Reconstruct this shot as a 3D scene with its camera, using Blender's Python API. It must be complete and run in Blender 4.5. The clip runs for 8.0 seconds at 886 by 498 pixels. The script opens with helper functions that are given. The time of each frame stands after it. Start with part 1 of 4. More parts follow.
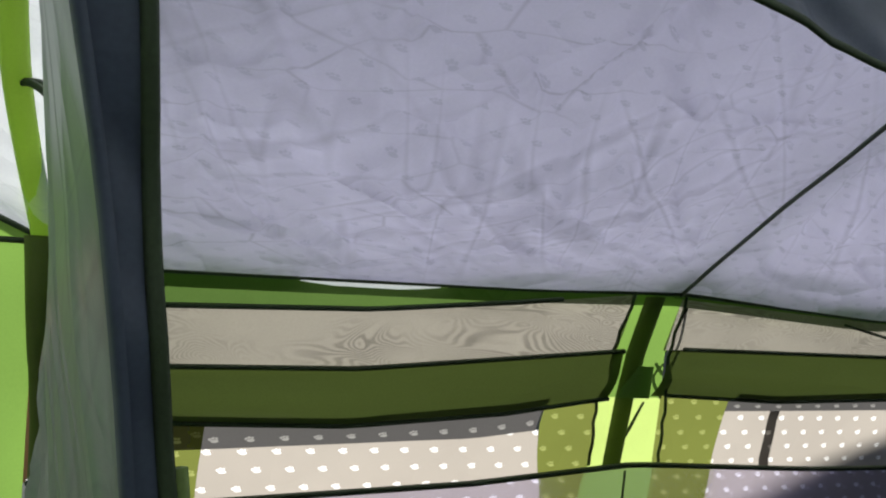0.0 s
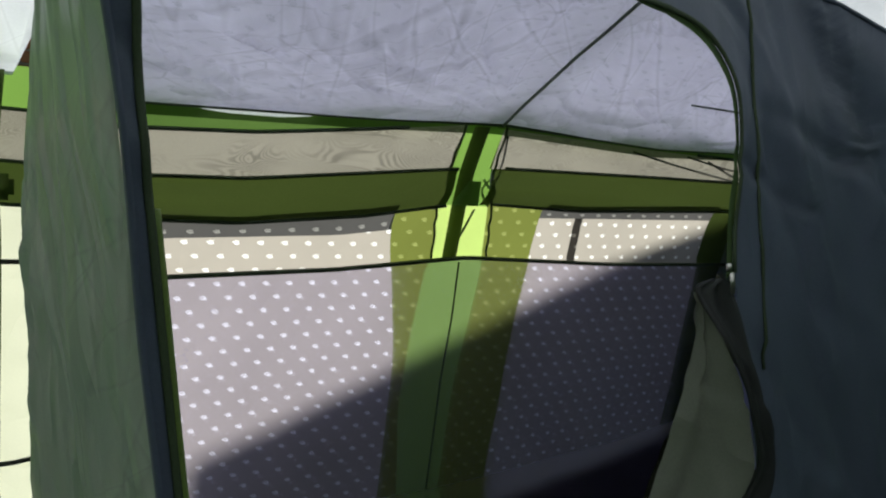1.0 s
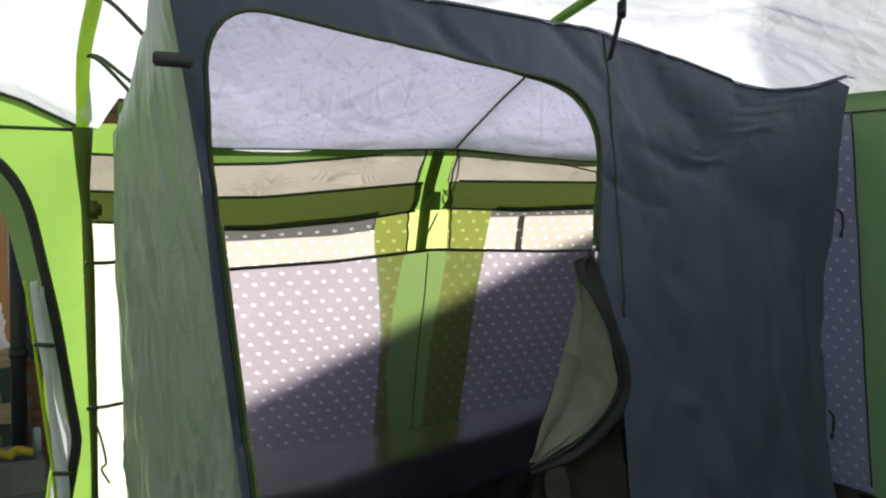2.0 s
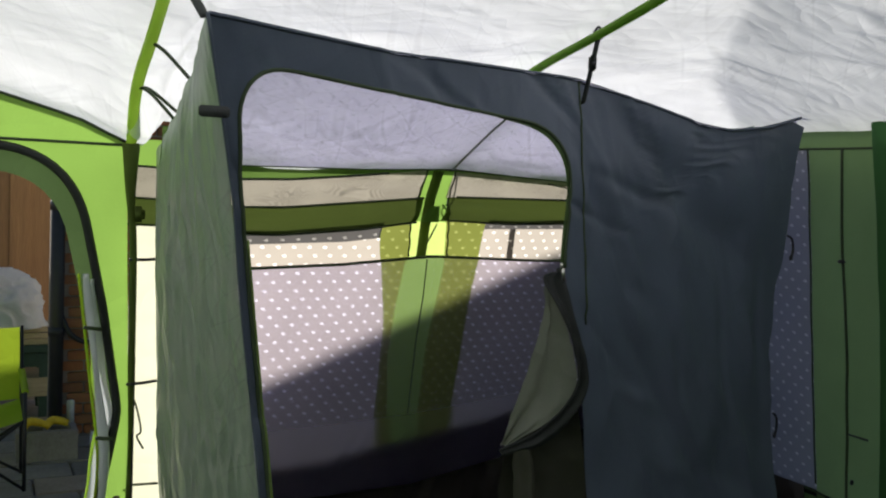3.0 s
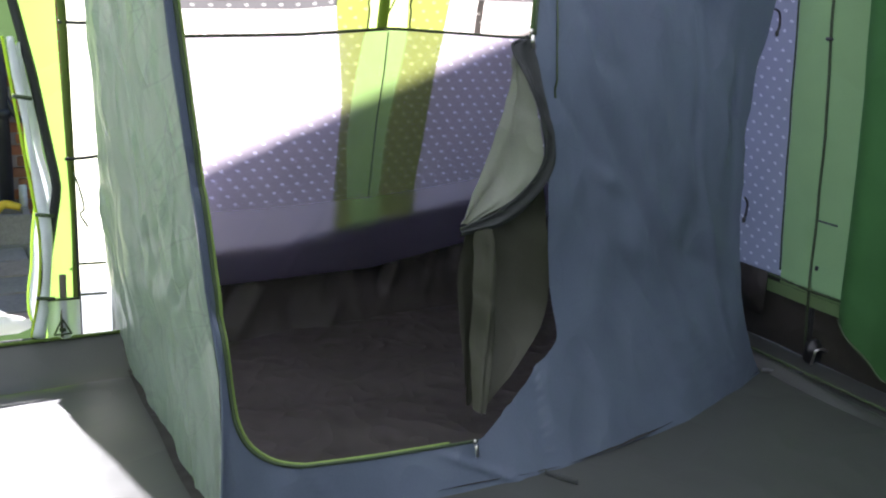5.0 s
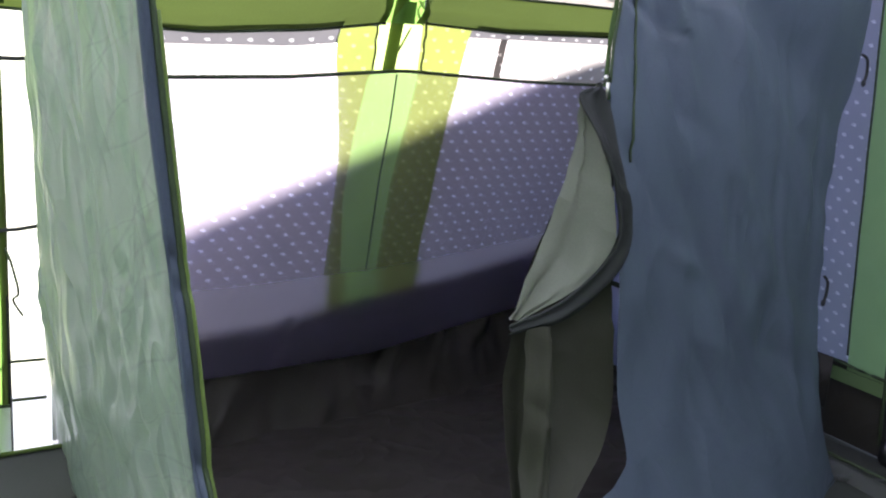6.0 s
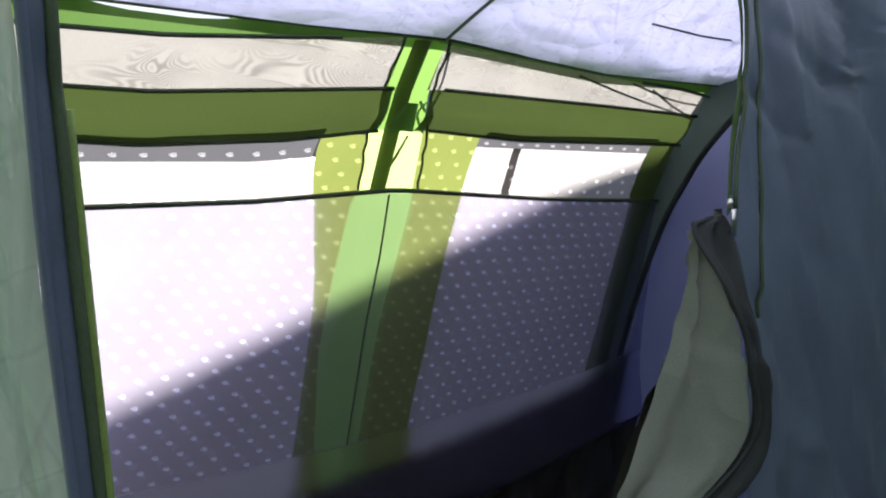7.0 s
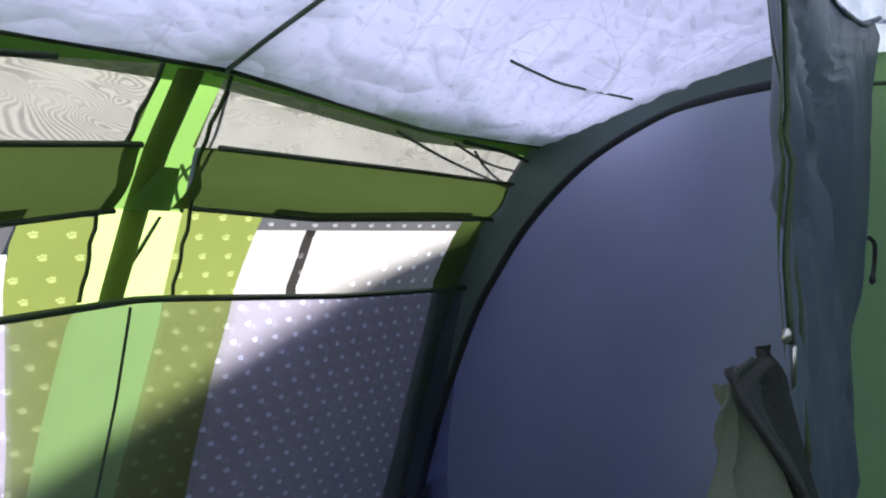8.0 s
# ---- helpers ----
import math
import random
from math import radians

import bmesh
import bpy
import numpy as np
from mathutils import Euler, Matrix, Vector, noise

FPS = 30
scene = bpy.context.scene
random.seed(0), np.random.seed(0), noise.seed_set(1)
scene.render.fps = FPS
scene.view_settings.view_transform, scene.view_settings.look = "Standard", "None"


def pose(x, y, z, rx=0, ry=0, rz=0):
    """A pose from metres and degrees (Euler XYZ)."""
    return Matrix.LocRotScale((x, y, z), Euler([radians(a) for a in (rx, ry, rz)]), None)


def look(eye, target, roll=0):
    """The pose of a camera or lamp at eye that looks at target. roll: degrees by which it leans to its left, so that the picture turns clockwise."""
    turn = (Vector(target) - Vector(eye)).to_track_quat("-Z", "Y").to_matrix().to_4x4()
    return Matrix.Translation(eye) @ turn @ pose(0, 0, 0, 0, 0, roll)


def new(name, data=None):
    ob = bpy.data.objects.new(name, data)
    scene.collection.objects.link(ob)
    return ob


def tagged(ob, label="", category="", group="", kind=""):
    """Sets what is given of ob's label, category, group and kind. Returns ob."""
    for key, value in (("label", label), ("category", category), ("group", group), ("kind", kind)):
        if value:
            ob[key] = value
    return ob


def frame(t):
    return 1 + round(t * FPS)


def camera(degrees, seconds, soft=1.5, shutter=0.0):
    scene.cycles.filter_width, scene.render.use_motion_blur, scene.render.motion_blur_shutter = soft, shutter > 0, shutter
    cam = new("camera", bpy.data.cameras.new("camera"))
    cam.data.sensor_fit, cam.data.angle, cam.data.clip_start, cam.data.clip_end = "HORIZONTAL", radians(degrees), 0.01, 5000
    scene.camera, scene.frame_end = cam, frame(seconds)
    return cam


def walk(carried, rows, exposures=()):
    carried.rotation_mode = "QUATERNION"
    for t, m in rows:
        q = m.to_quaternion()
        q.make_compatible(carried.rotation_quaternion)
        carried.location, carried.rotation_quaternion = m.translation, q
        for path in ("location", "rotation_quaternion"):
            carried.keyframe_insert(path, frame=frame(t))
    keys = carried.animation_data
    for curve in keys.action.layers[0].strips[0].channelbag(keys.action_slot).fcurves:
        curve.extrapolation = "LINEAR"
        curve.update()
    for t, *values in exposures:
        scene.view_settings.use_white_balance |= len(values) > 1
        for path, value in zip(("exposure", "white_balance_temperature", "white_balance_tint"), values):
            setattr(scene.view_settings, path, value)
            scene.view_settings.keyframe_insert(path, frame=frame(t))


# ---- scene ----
cam = camera(50.9, 8.0, soft=2.1)
PATH = [
    (0, (0.082, -0.066, 1.499), (0.819, 1.784, 1.746), 2.0),
    (0.5, (0.013, -0.257, 1.484), (0.894, 1.544, 1.499), 2.4),
    (1, (-0.079, -0.585, 1.46), (0.887, 1.163, 1.35), 2.6),
    (1.2, (-0.134, -0.791, 1.449), (0.806, 0.972, 1.351), 3.1),
    (2.3, (-0.439, -1.566, 1.537), (0.502, 0.195, 1.418), -0.2),
    (2.5, (-0.478, -1.663, 1.564), (0.455, 0.104, 1.489), -0.5),
    (3, (-0.489, -1.86, 1.596), (0.415, -0.081, 1.461), 2.6),
    (3.5, (-0.431, -1.919, 1.53), (0.476, -0.187, 1.109), 2.6),
    (4, (-0.413, -1.915, 1.502), (0.493, -0.222, 0.943), 2.5),
    (4.2, (-0.413, -1.91, 1.5), (0.485, -0.224, 0.907), 2.6),
    (5.3, (-0.347, -1.543, 1.462), (0.634, 0.121, 0.942), 4.4),
    (5.5, (-0.337, -1.391, 1.448), (0.7, 0.242, 0.94), 3.8),
    (6, (-0.258, -1.013, 1.441), (0.788, 0.627, 0.978), 4.6),
    (6.5, (-0.146, -0.635, 1.456), (0.904, 1.04, 1.153), 5.7),
    (7, (-0.051, -0.266, 1.428), (1.133, 1.329, 1.193), 3.7),
    (7.5, (0.101, 0.116, 1.437), (1.534, 1.492, 1.208), 5.5),
    (8, (0.303, 0.448, 1.45), (1.933, 1.605, 1.387), 3.0),
]
EXPOSURES = [(0, 0.15, 6150, 11), (0.5, 0.0, 6250, 7), (1, 0.05, 6120, 5), (1.2, 0.1, 6150, 7), (2.3, 0.9, 6400, 12), (2.6, 0.9, 6400, 12), (3, 0.4, 6450, 12), (3.3, 0.45, 6300, 14), (3.7, 1.1, 6100, 18), (4.2, 2.0, 5900, 21), (5.3, 2.15, 5850, 22), (6, 2.05, 5800, 23), (6.5, 1.7, 5800, 22), (7, 1.35, 5700, 18), (7.5, 1.02, 5600, 14), (8, 1.1, 5500, 15)]
walk(cam, [(t, look(eye, target, roll)) for t, eye, target, roll in PATH], EXPOSURES)

# ---------------------------------------------------------------- light
SUN_EL, SUN_DX = radians(28), -0.18          # the sun stands behind the back wall, a little to the left
world = bpy.data.worlds.new("world")
scene.world = world
world.use_nodes = True
wn = world.node_tree
wn.nodes.clear()
sky = wn.nodes.new("ShaderNodeTexSky")
sky.sky_type, sky.sun_disc, sky.sun_elevation, sky.sun_rotation = "NISHITA", False, SUN_EL, math.atan2(SUN_DX, 1)
bg = wn.nodes.new("ShaderNodeBackground")
bg.inputs["Strength"].default_value = 0.05
wo = wn.nodes.new("ShaderNodeOutputWorld")
wn.links.new(sky.outputs[0], bg.inputs[0])
wn.links.new(bg.outputs[0], wo.inputs[0])
sun_data = bpy.data.lights.new("sun", "SUN")
sun_data.energy, sun_data.angle, sun_data.color = 5.0, radians(1.6), (1.0, 0.95, 0.86)
sun = new("sun", sun_data)
to_sun = Vector((SUN_DX, 1, math.hypot(SUN_DX, 1) * math.tan(SUN_EL)))
sun.matrix_world = look(to_sun * 10, (0, 0, 0))

# ---------------------------------------------------------------- materials
def tree(name):
    m = bpy.data.materials.new(name)
    m.use_nodes = True
    nt = m.node_tree
    nt.nodes.clear()
    out = nt.nodes.new("ShaderNodeOutputMaterial")
    return m, nt, out


def math_node(nt, op, a, b=None):
    n = nt.nodes.new("ShaderNodeMath")
    n.operation = op
    for i, v in enumerate((a, b)):
        if v is None:
            continue
        if isinstance(v, (int, float)):
            n.inputs[i].default_value = v
        else:
            nt.links.new(v, n.inputs[i])
    return n.outputs[0]


def noise_node(nt, vec, scale, detail=4, rough=0.55, distort=0.0):
    n = nt.nodes.new("ShaderNodeTexNoise")
    n.inputs["Scale"].default_value, n.inputs["Detail"].default_value = scale, detail
    n.inputs["Roughness"].default_value, n.inputs["Distortion"].default_value = rough, distort
    nt.links.new(vec, n.inputs["Vector"])
    return n.outputs["Fac"]


def ramp(nt, fac, stops):
    r = nt.nodes.new("ShaderNodeValToRGB")
    while len(r.color_ramp.elements) < len(stops):
        r.color_ramp.elements.new(0.5)
    for e, (p, c) in zip(r.color_ramp.elements, stops):
        e.position, e.color = p, (*c, 1)
    nt.links.new(fac, r.inputs[0])
    return r.outputs[0]


def mix_rgb(nt, fac, a, b, kind="MIX"):
    n = nt.nodes.new("ShaderNodeMix")
    n.data_type, n.blend_type = "RGBA", kind
    for i, v in ((0, fac), (6, a), (7, b)):
        if isinstance(v, (int, float)):
            n.inputs[i].default_value = v
        elif isinstance(v, tuple):
            n.inputs[i].default_value = (*v, 1)
        else:
            nt.links.new(v, n.inputs[i])
    return n.outputs[2]


def shade(c, f):
    return tuple(min(1.0, v * f) for v in c)


def paw_mask(nt, cell=0.068):
    """Paw prints in staggered rows, in the cloth's own metres."""
    uv = nt.nodes.new("ShaderNodeUVMap")
    sep = nt.nodes.new("ShaderNodeSeparateXYZ")
    nt.links.new(uv.outputs[0], sep.inputs[0])
    row = math_node(nt, "DIVIDE", sep.outputs[1], cell * 0.58)
    r = math_node(nt, "FLOOR", row)
    col = math_node(nt, "ADD", math_node(nt, "DIVIDE", sep.outputs[0], cell), math_node(nt, "MULTIPLY", r, 0.5))
    cu = math_node(nt, "SUBTRACT", math_node(nt, "FRACT", col), 0.5)
    cv = math_node(nt, "MULTIPLY", math_node(nt, "SUBTRACT", math_node(nt, "FRACT", row), 0.5), 0.58)
    total = None
    for x, y, rx, ry in ((0.04, -0.045, 0.115, 0.050), (-0.10, 0.015, 0.045, 0.038), (-0.02, 0.055, 0.045, 0.038), (0.075, 0.045, 0.040, 0.036)):
        dx = math_node(nt, "DIVIDE", math_node(nt, "SUBTRACT", cu, x), rx)
        dy = math_node(nt, "DIVIDE", math_node(nt, "SUBTRACT", cv, y), ry)
        d = math_node(nt, "ADD", math_node(nt, "MULTIPLY", dx, dx), math_node(nt, "MULTIPLY", dy, dy))
        hit = math_node(nt, "LESS_THAN", d, 1.0)
        total = hit if total is None else math_node(nt, "MAXIMUM", total, hit)
    return total


def cloth(name, colour, pass_on=0.4, sheer=0.0, gloss=0.0, rough=0.6, crease=0.25, crease_scale=7.0, paws=None, through_colour=None, moire=False, fold_shade=0.0, wrinkle_shade=0.0, streak_axis="Z_AXIS", blur=0.0, haze=0.42, sheer_colour=None, relief=0.075, stretch=(1, 1, 1)):
    """Tent cloth. pass_on: the share of light that shines through it; sheer: the share that it does not stop at all."""
    m, nt, out = tree(name)
    L = nt.links
    co = nt.nodes.new("ShaderNodeTexCoord")
    mp = nt.nodes.new("ShaderNodeMapping")
    mp.inputs["Scale"].default_value = stretch
    L.new(co.outputs["Object"], mp.inputs["Vector"])
    vec = mp.outputs[0]
    big = noise_node(nt, vec, 2.3, 3)
    fine = noise_node(nt, co.outputs["Object"], 240, 2)
    tone = ramp(nt, big, ((0.3, shade(colour, 0.88)), (0.7, shade(colour, 1.1))))
    tone = mix_rgb(nt, 0.18, tone, ramp(nt, fine, ((0.3, shade(colour, 0.6)), (0.7, shade(colour, 1.3)))))
    glow = through_colour or colour
    tone2 = ramp(nt, big, ((0.25, shade(glow, 0.9)), (0.75, shade(glow, 1.08))))
    if paws:
        mask = paw_mask(nt)
        tone = mix_rgb(nt, mask, tone, paws)
        tone2 = mix_rgb(nt, mask, tone2, paws)
    if moire:
        # two weaves beating against each other: whorled contour lines that come and go
        mm = nt.nodes.new("ShaderNodeMapping")
        mm.inputs["Scale"].default_value = (1.0, 1.0, 3.2)
        L.new(co.outputs["Object"], mm.inputs["Vector"])
        phase = math_node(nt, "MULTIPLY", noise_node(nt, mm.outputs[0], 2.6, 2, 0.35, 1.6), 240.0)
        wave = math_node(nt, "ADD", math_node(nt, "MULTIPLY", math_node(nt, "SINE", phase), 0.5), 0.5)
        here = ramp(nt, noise_node(nt, mm.outputs[0], 3.7, 2), ((0.34, (0, 0, 0)), (0.58, (1, 1, 1))))
        lines = mix_rgb(nt, here, (0.92, 0.92, 0.92), ramp(nt, wave, ((0.15, (0.52, 0.52, 0.52)), (0.85, (1, 1, 1)))))
        tone2 = mix_rgb(nt, 1.0, tone2, lines, "MULTIPLY")
    if fold_shade:
        # crease shading put into the colour: fold lines straight, thin, crossing, broken up
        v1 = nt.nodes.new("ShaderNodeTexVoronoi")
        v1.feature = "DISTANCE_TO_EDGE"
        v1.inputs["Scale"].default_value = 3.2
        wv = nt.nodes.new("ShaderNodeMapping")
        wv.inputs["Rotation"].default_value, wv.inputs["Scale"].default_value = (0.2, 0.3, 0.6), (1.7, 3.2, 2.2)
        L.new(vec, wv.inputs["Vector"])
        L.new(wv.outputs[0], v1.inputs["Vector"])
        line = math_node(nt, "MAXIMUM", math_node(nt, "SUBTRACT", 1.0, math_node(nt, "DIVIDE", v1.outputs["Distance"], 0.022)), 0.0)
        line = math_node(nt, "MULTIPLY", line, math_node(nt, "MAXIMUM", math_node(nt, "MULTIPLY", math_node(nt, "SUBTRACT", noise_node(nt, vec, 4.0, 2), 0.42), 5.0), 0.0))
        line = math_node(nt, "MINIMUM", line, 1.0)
        line = math_node(nt, "MULTIPLY", line, fold_shade)
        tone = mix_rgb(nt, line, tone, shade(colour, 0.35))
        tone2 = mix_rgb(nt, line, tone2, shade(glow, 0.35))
    # creases: sharp folds from stretched, folded noise, and a soft puckering
    f1 = math_node(nt, "ABSOLUTE", math_node(nt, "SUBTRACT", noise_node(nt, vec, crease_scale, 1, 0.4, 0.15), 0.5))
    f2 = math_node(nt, "ABSOLUTE", math_node(nt, "SUBTRACT", noise_node(nt, vec, crease_scale * 0.45, 2, 0.5, 0.3), 0.5))
    h = math_node(nt, "ADD", math_node(nt, "MULTIPLY", f1, -0.9), math_node(nt, "MULTIPLY", f2, -1.2))
    h = math_node(nt, "ADD", h, math_node(nt, "MULTIPLY", fine, 0.003))
    if wrinkle_shade:
        # long straight wrinkles in three directions, shaded darker and lighter in the through tone
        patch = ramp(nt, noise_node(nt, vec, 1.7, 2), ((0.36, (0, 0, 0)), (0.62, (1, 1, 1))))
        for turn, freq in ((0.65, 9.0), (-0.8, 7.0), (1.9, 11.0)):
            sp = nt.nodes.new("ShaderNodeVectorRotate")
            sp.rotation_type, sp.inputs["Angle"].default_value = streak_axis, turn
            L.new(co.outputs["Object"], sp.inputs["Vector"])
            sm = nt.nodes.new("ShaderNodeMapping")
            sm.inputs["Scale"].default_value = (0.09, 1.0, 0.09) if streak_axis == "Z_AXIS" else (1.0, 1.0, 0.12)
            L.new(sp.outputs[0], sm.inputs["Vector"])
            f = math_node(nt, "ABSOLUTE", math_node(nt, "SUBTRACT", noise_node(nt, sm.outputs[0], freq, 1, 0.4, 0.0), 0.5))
            k = ramp(nt, f, ((0.0, (1 - wrinkle_shade,) * 3), (0.022, (1 + 0.5 * wrinkle_shade,) * 3), (0.06, (1.0, 1.0, 1.0))))
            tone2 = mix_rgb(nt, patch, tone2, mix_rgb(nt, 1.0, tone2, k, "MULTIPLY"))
    bump = nt.nodes.new("ShaderNodeBump")
    bump.inputs["Strength"].default_value, bump.inputs["Distance"].default_value = min(1.0, crease), relief
    L.new(h, bump.inputs["Height"])
    p = nt.nodes.new("ShaderNodeBsdfPrincipled")
    p.inputs["Roughness"].default_value = rough
    p.inputs["Specular IOR Level"].default_value = 0.15 + gloss
    L.new(tone, p.inputs["Base Color"])
    L.new(bump.outputs[0], p.inputs["Normal"])
    tr = nt.nodes.new("ShaderNodeBsdfTranslucent")
    L.new(tone2, tr.inputs["Color"])
    L.new(bump.outputs[0], tr.inputs["Normal"])
    mx = nt.nodes.new("ShaderNodeMixShader")
    mx.inputs[0].default_value = pass_on
    L.new(p.outputs[0], mx.inputs[1])
    L.new(tr.outputs[0], mx.inputs[2])
    last = mx.outputs[0]
    if sheer:
        tp = nt.nodes.new("ShaderNodeBsdfTransparent")
        tp.inputs["Color"].default_value = (*(sheer_colour or glow), 1)
        m2 = nt.nodes.new("ShaderNodeMixShader")
        m2.inputs[0].default_value = sheer
        L.new(last, m2.inputs[1])
        L.new(tp.outputs[0], m2.inputs[2])
        last = m2.outputs[0]
    if blur:
        # a fine weave that scatters what is seen through it a little, the more the farther off it lies
        rf = nt.nodes.new("ShaderNodeBsdfRefraction")
        rf.inputs["Color"].default_value = (*(sheer_colour or glow), 1)
        rf.inputs["IOR"].default_value, rf.inputs["Roughness"].default_value = 1.25, haze
        m3 = nt.nodes.new("ShaderNodeMixShader")
        m3.inputs[0].default_value = blur
        L.new(last, m3.inputs[1])
        L.new(rf.outputs[0], m3.inputs[2])
        last = m3.outputs[0]
    L.new(last, out.inputs[0])
    return m


def solid(name, colour, rough=0.6, metal=0.0, grain=30.0, bump_h=0.15, spread=0.25, by_object=False, grain_stretch=(1, 1, 1)):
    m, nt, out = tree(name)
    L = nt.links
    co = nt.nodes.new("ShaderNodeTexCoord")
    mp = nt.nodes.new("ShaderNodeMapping")
    mp.inputs["Scale"].default_value = grain_stretch
    L.new(co.outputs["Object"], mp.inputs["Vector"])
    n1 = noise_node(nt, mp.outputs[0], grain, 5)
    n2 = noise_node(nt, mp.outputs[0], grain * 0.12, 3)
    c = ramp(nt, n1, ((0.25, shade(colour, 1 - spread)), (0.75, shade(colour, 1 + spread))))
    c = mix_rgb(nt, 0.4, c, ramp(nt, n2, ((0.3, shade(colour, 1 - spread)), (0.7, shade(colour, 1 + spread)))))
    if by_object:
        info = nt.nodes.new("ShaderNodeObjectInfo")
        c = mix_rgb(nt, 1.0, c, ramp(nt, info.outputs["Random"], ((0.0, (0.6, 0.62, 0.65)), (0.5, (1, 1, 1)), (1.0, (1.0, 0.85, 0.75)))), "MULTIPLY")
    b = nt.nodes.new("ShaderNodeBump")
    b.inputs["Strength"].default_value, b.inputs["Distance"].default_value = bump_h, 0.01
    L.new(n1, b.inputs["Height"])
    p = nt.nodes.new("ShaderNodeBsdfPrincipled")
    p.inputs["Roughness"].default_value, p.inputs["Metallic"].default_value = rough, metal
    L.new(c, p.inputs["Base Color"])
    L.new(b.outputs[0], p.inputs["Normal"])
    L.new(p.outputs[0], out.inputs[0])
    return m


SLATE = cloth("slate polyester", (0.098, 0.122, 0.168), 0.10, rough=0.45, gloss=0.3, fold_shade=0.10, relief=0.06, crease=0.32, crease_scale=5.0, stretch=(1.2, 1.2, 0.8))
SIDE = cloth("grey green coated polyester", (0.26, 0.295, 0.285), 0.36, rough=0.3, gloss=0.6, fold_shade=0.25, relief=0.06, crease=0.85, crease_scale=7.0, wrinkle_shade=0.3, streak_axis="X_AXIS", stretch=(1, 1.3, 0.45), through_colour=(0.30, 0.47, 0.26))
OLIVE = cloth("olive grey lining", (0.22, 0.235, 0.185), 0.12, rough=0.55, crease=0.4, crease_scale=6.0)
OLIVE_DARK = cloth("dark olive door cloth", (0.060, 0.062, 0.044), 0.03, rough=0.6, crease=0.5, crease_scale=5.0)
LAV_TOP = cloth("lavender ceiling cloth", (0.72, 0.69, 0.86), 0.66, fold_shade=0.32, wrinkle_shade=0.17, relief=0.08, paws=(0.62, 0.60, 0.75), crease=1.0, crease_scale=6.0, stretch=(0.9, 1.2, 1))
LAV = cloth("sheer lavender cloth", (0.26, 0.26, 0.56), 0.80, sheer=0.78, blur=0.14, sheer_colour=(0.82, 0.80, 0.98), crease=0.25, crease_scale=3.0)
LAV_LOW = cloth("close woven lavender cloth", (0.26, 0.26, 0.50), 0.70, sheer=0.30, blur=0.88, haze=0.75, sheer_colour=(0.82, 0.80, 0.98), crease=0.25, crease_scale=3.0)
DIVIDER = cloth("blue lavender cloth", (0.66, 0.65, 0.90), 0.84, crease=0.12, crease_scale=2.0)
TUB = cloth("black groundsheet cloth", (0.036, 0.033, 0.031), 0.02, rough=0.5, crease=0.4)
TUB_WALL = cloth("dark tub cloth", (0.046, 0.042, 0.036), 0.05, rough=0.5, crease=0.3)
GREEN = cloth("lime green tent cloth", (0.27, 0.47, 0.09), 0.50, crease=0.3, crease_scale=4.0)
GREEN_RIGHT = cloth("mid green tent cloth", (0.30, 0.46, 0.20), 0.55, crease=0.35, crease_scale=4.0)
GREEN_DEEP = cloth("deep green door cloth", (0.075, 0.20, 0.07), 0.35, crease=0.35, crease_scale=5.0)
LIME_PALE = cloth("pale and sunlit lime cloth", (0.62, 0.80, 0.22), 0.66, crease=0.3, crease_scale=6.0)
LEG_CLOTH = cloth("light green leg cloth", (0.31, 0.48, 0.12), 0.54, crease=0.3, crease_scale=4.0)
TOP_GREEN = cloth("moss green strip cloth", (0.15, 0.26, 0.06), 0.38, crease=0.3, crease_scale=6.0)
BAND = cloth("olive green band cloth", (0.12, 0.165, 0.038), 0.22, crease=0.3, crease_scale=5.0, stretch=(0.5, 1, 1.5))
MESH = cloth("beige ventilation gauze", (0.42, 0.39, 0.32), 0.52, crease=0.25, moire=True)
PAW_PANE = cloth("pale paw print window cloth", (0.43, 0.39, 0.335), 0.86, crease=0.2, paws=(0.97, 0.96, 0.92))
PAW_OLIVE = cloth("olive paw print cloth", (0.20, 0.23, 0.05), 0.70, crease=0.2, paws=(0.38, 0.42, 0.13))
# for the dark window bar and the band's shadow painted on the windows
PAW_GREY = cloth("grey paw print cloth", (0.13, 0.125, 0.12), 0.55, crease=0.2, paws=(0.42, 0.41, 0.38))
PAW_RIGHT = cloth("lavender grey paw print cloth", (0.36, 0.37, 0.44), 0.52, crease=0.2, paws=(0.75, 0.75, 0.80))
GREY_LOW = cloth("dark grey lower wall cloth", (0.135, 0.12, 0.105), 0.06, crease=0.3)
FACING = cloth("dark green facing cloth", (0.09, 0.15, 0.055), 0.30, crease=0.3)
ROOF = cloth("silver white roof cloth", (0.80, 0.83, 0.86), 0.58, fold_shade=0.12, crease=0.16, wrinkle_shade=0.1, crease_scale=7.0, stretch=(1, 1.6, 1))
GREY_WALL = cloth("grey tent wall cloth", (0.30, 0.34, 0.32), 0.25, crease=0.3)
FLOOR = cloth("grey olive groundsheet", (0.052, 0.056, 0.050), 0.0, rough=0.42, gloss=0.3, relief=0.05, crease=0.5, crease_scale=2.6)
ZIP = solid("black zip tape", (0.02, 0.024, 0.022), 0.6, grain=300, bump_h=0.4)
PIPING = solid("dark green binding tape", (0.045, 0.07, 0.03), 0.7, grain=200)
SEAM_TAPE = solid("grey green seam tape", (0.10, 0.125, 0.10), 0.7, grain=200)
GREEN_TAPE = solid("green binding tape", (0.16, 0.24, 0.05), 0.7, grain=200)
STEEL = solid("nickel zip pull", (0.6, 0.58, 0.53), 0.3, 1.0, bump_h=0.05)
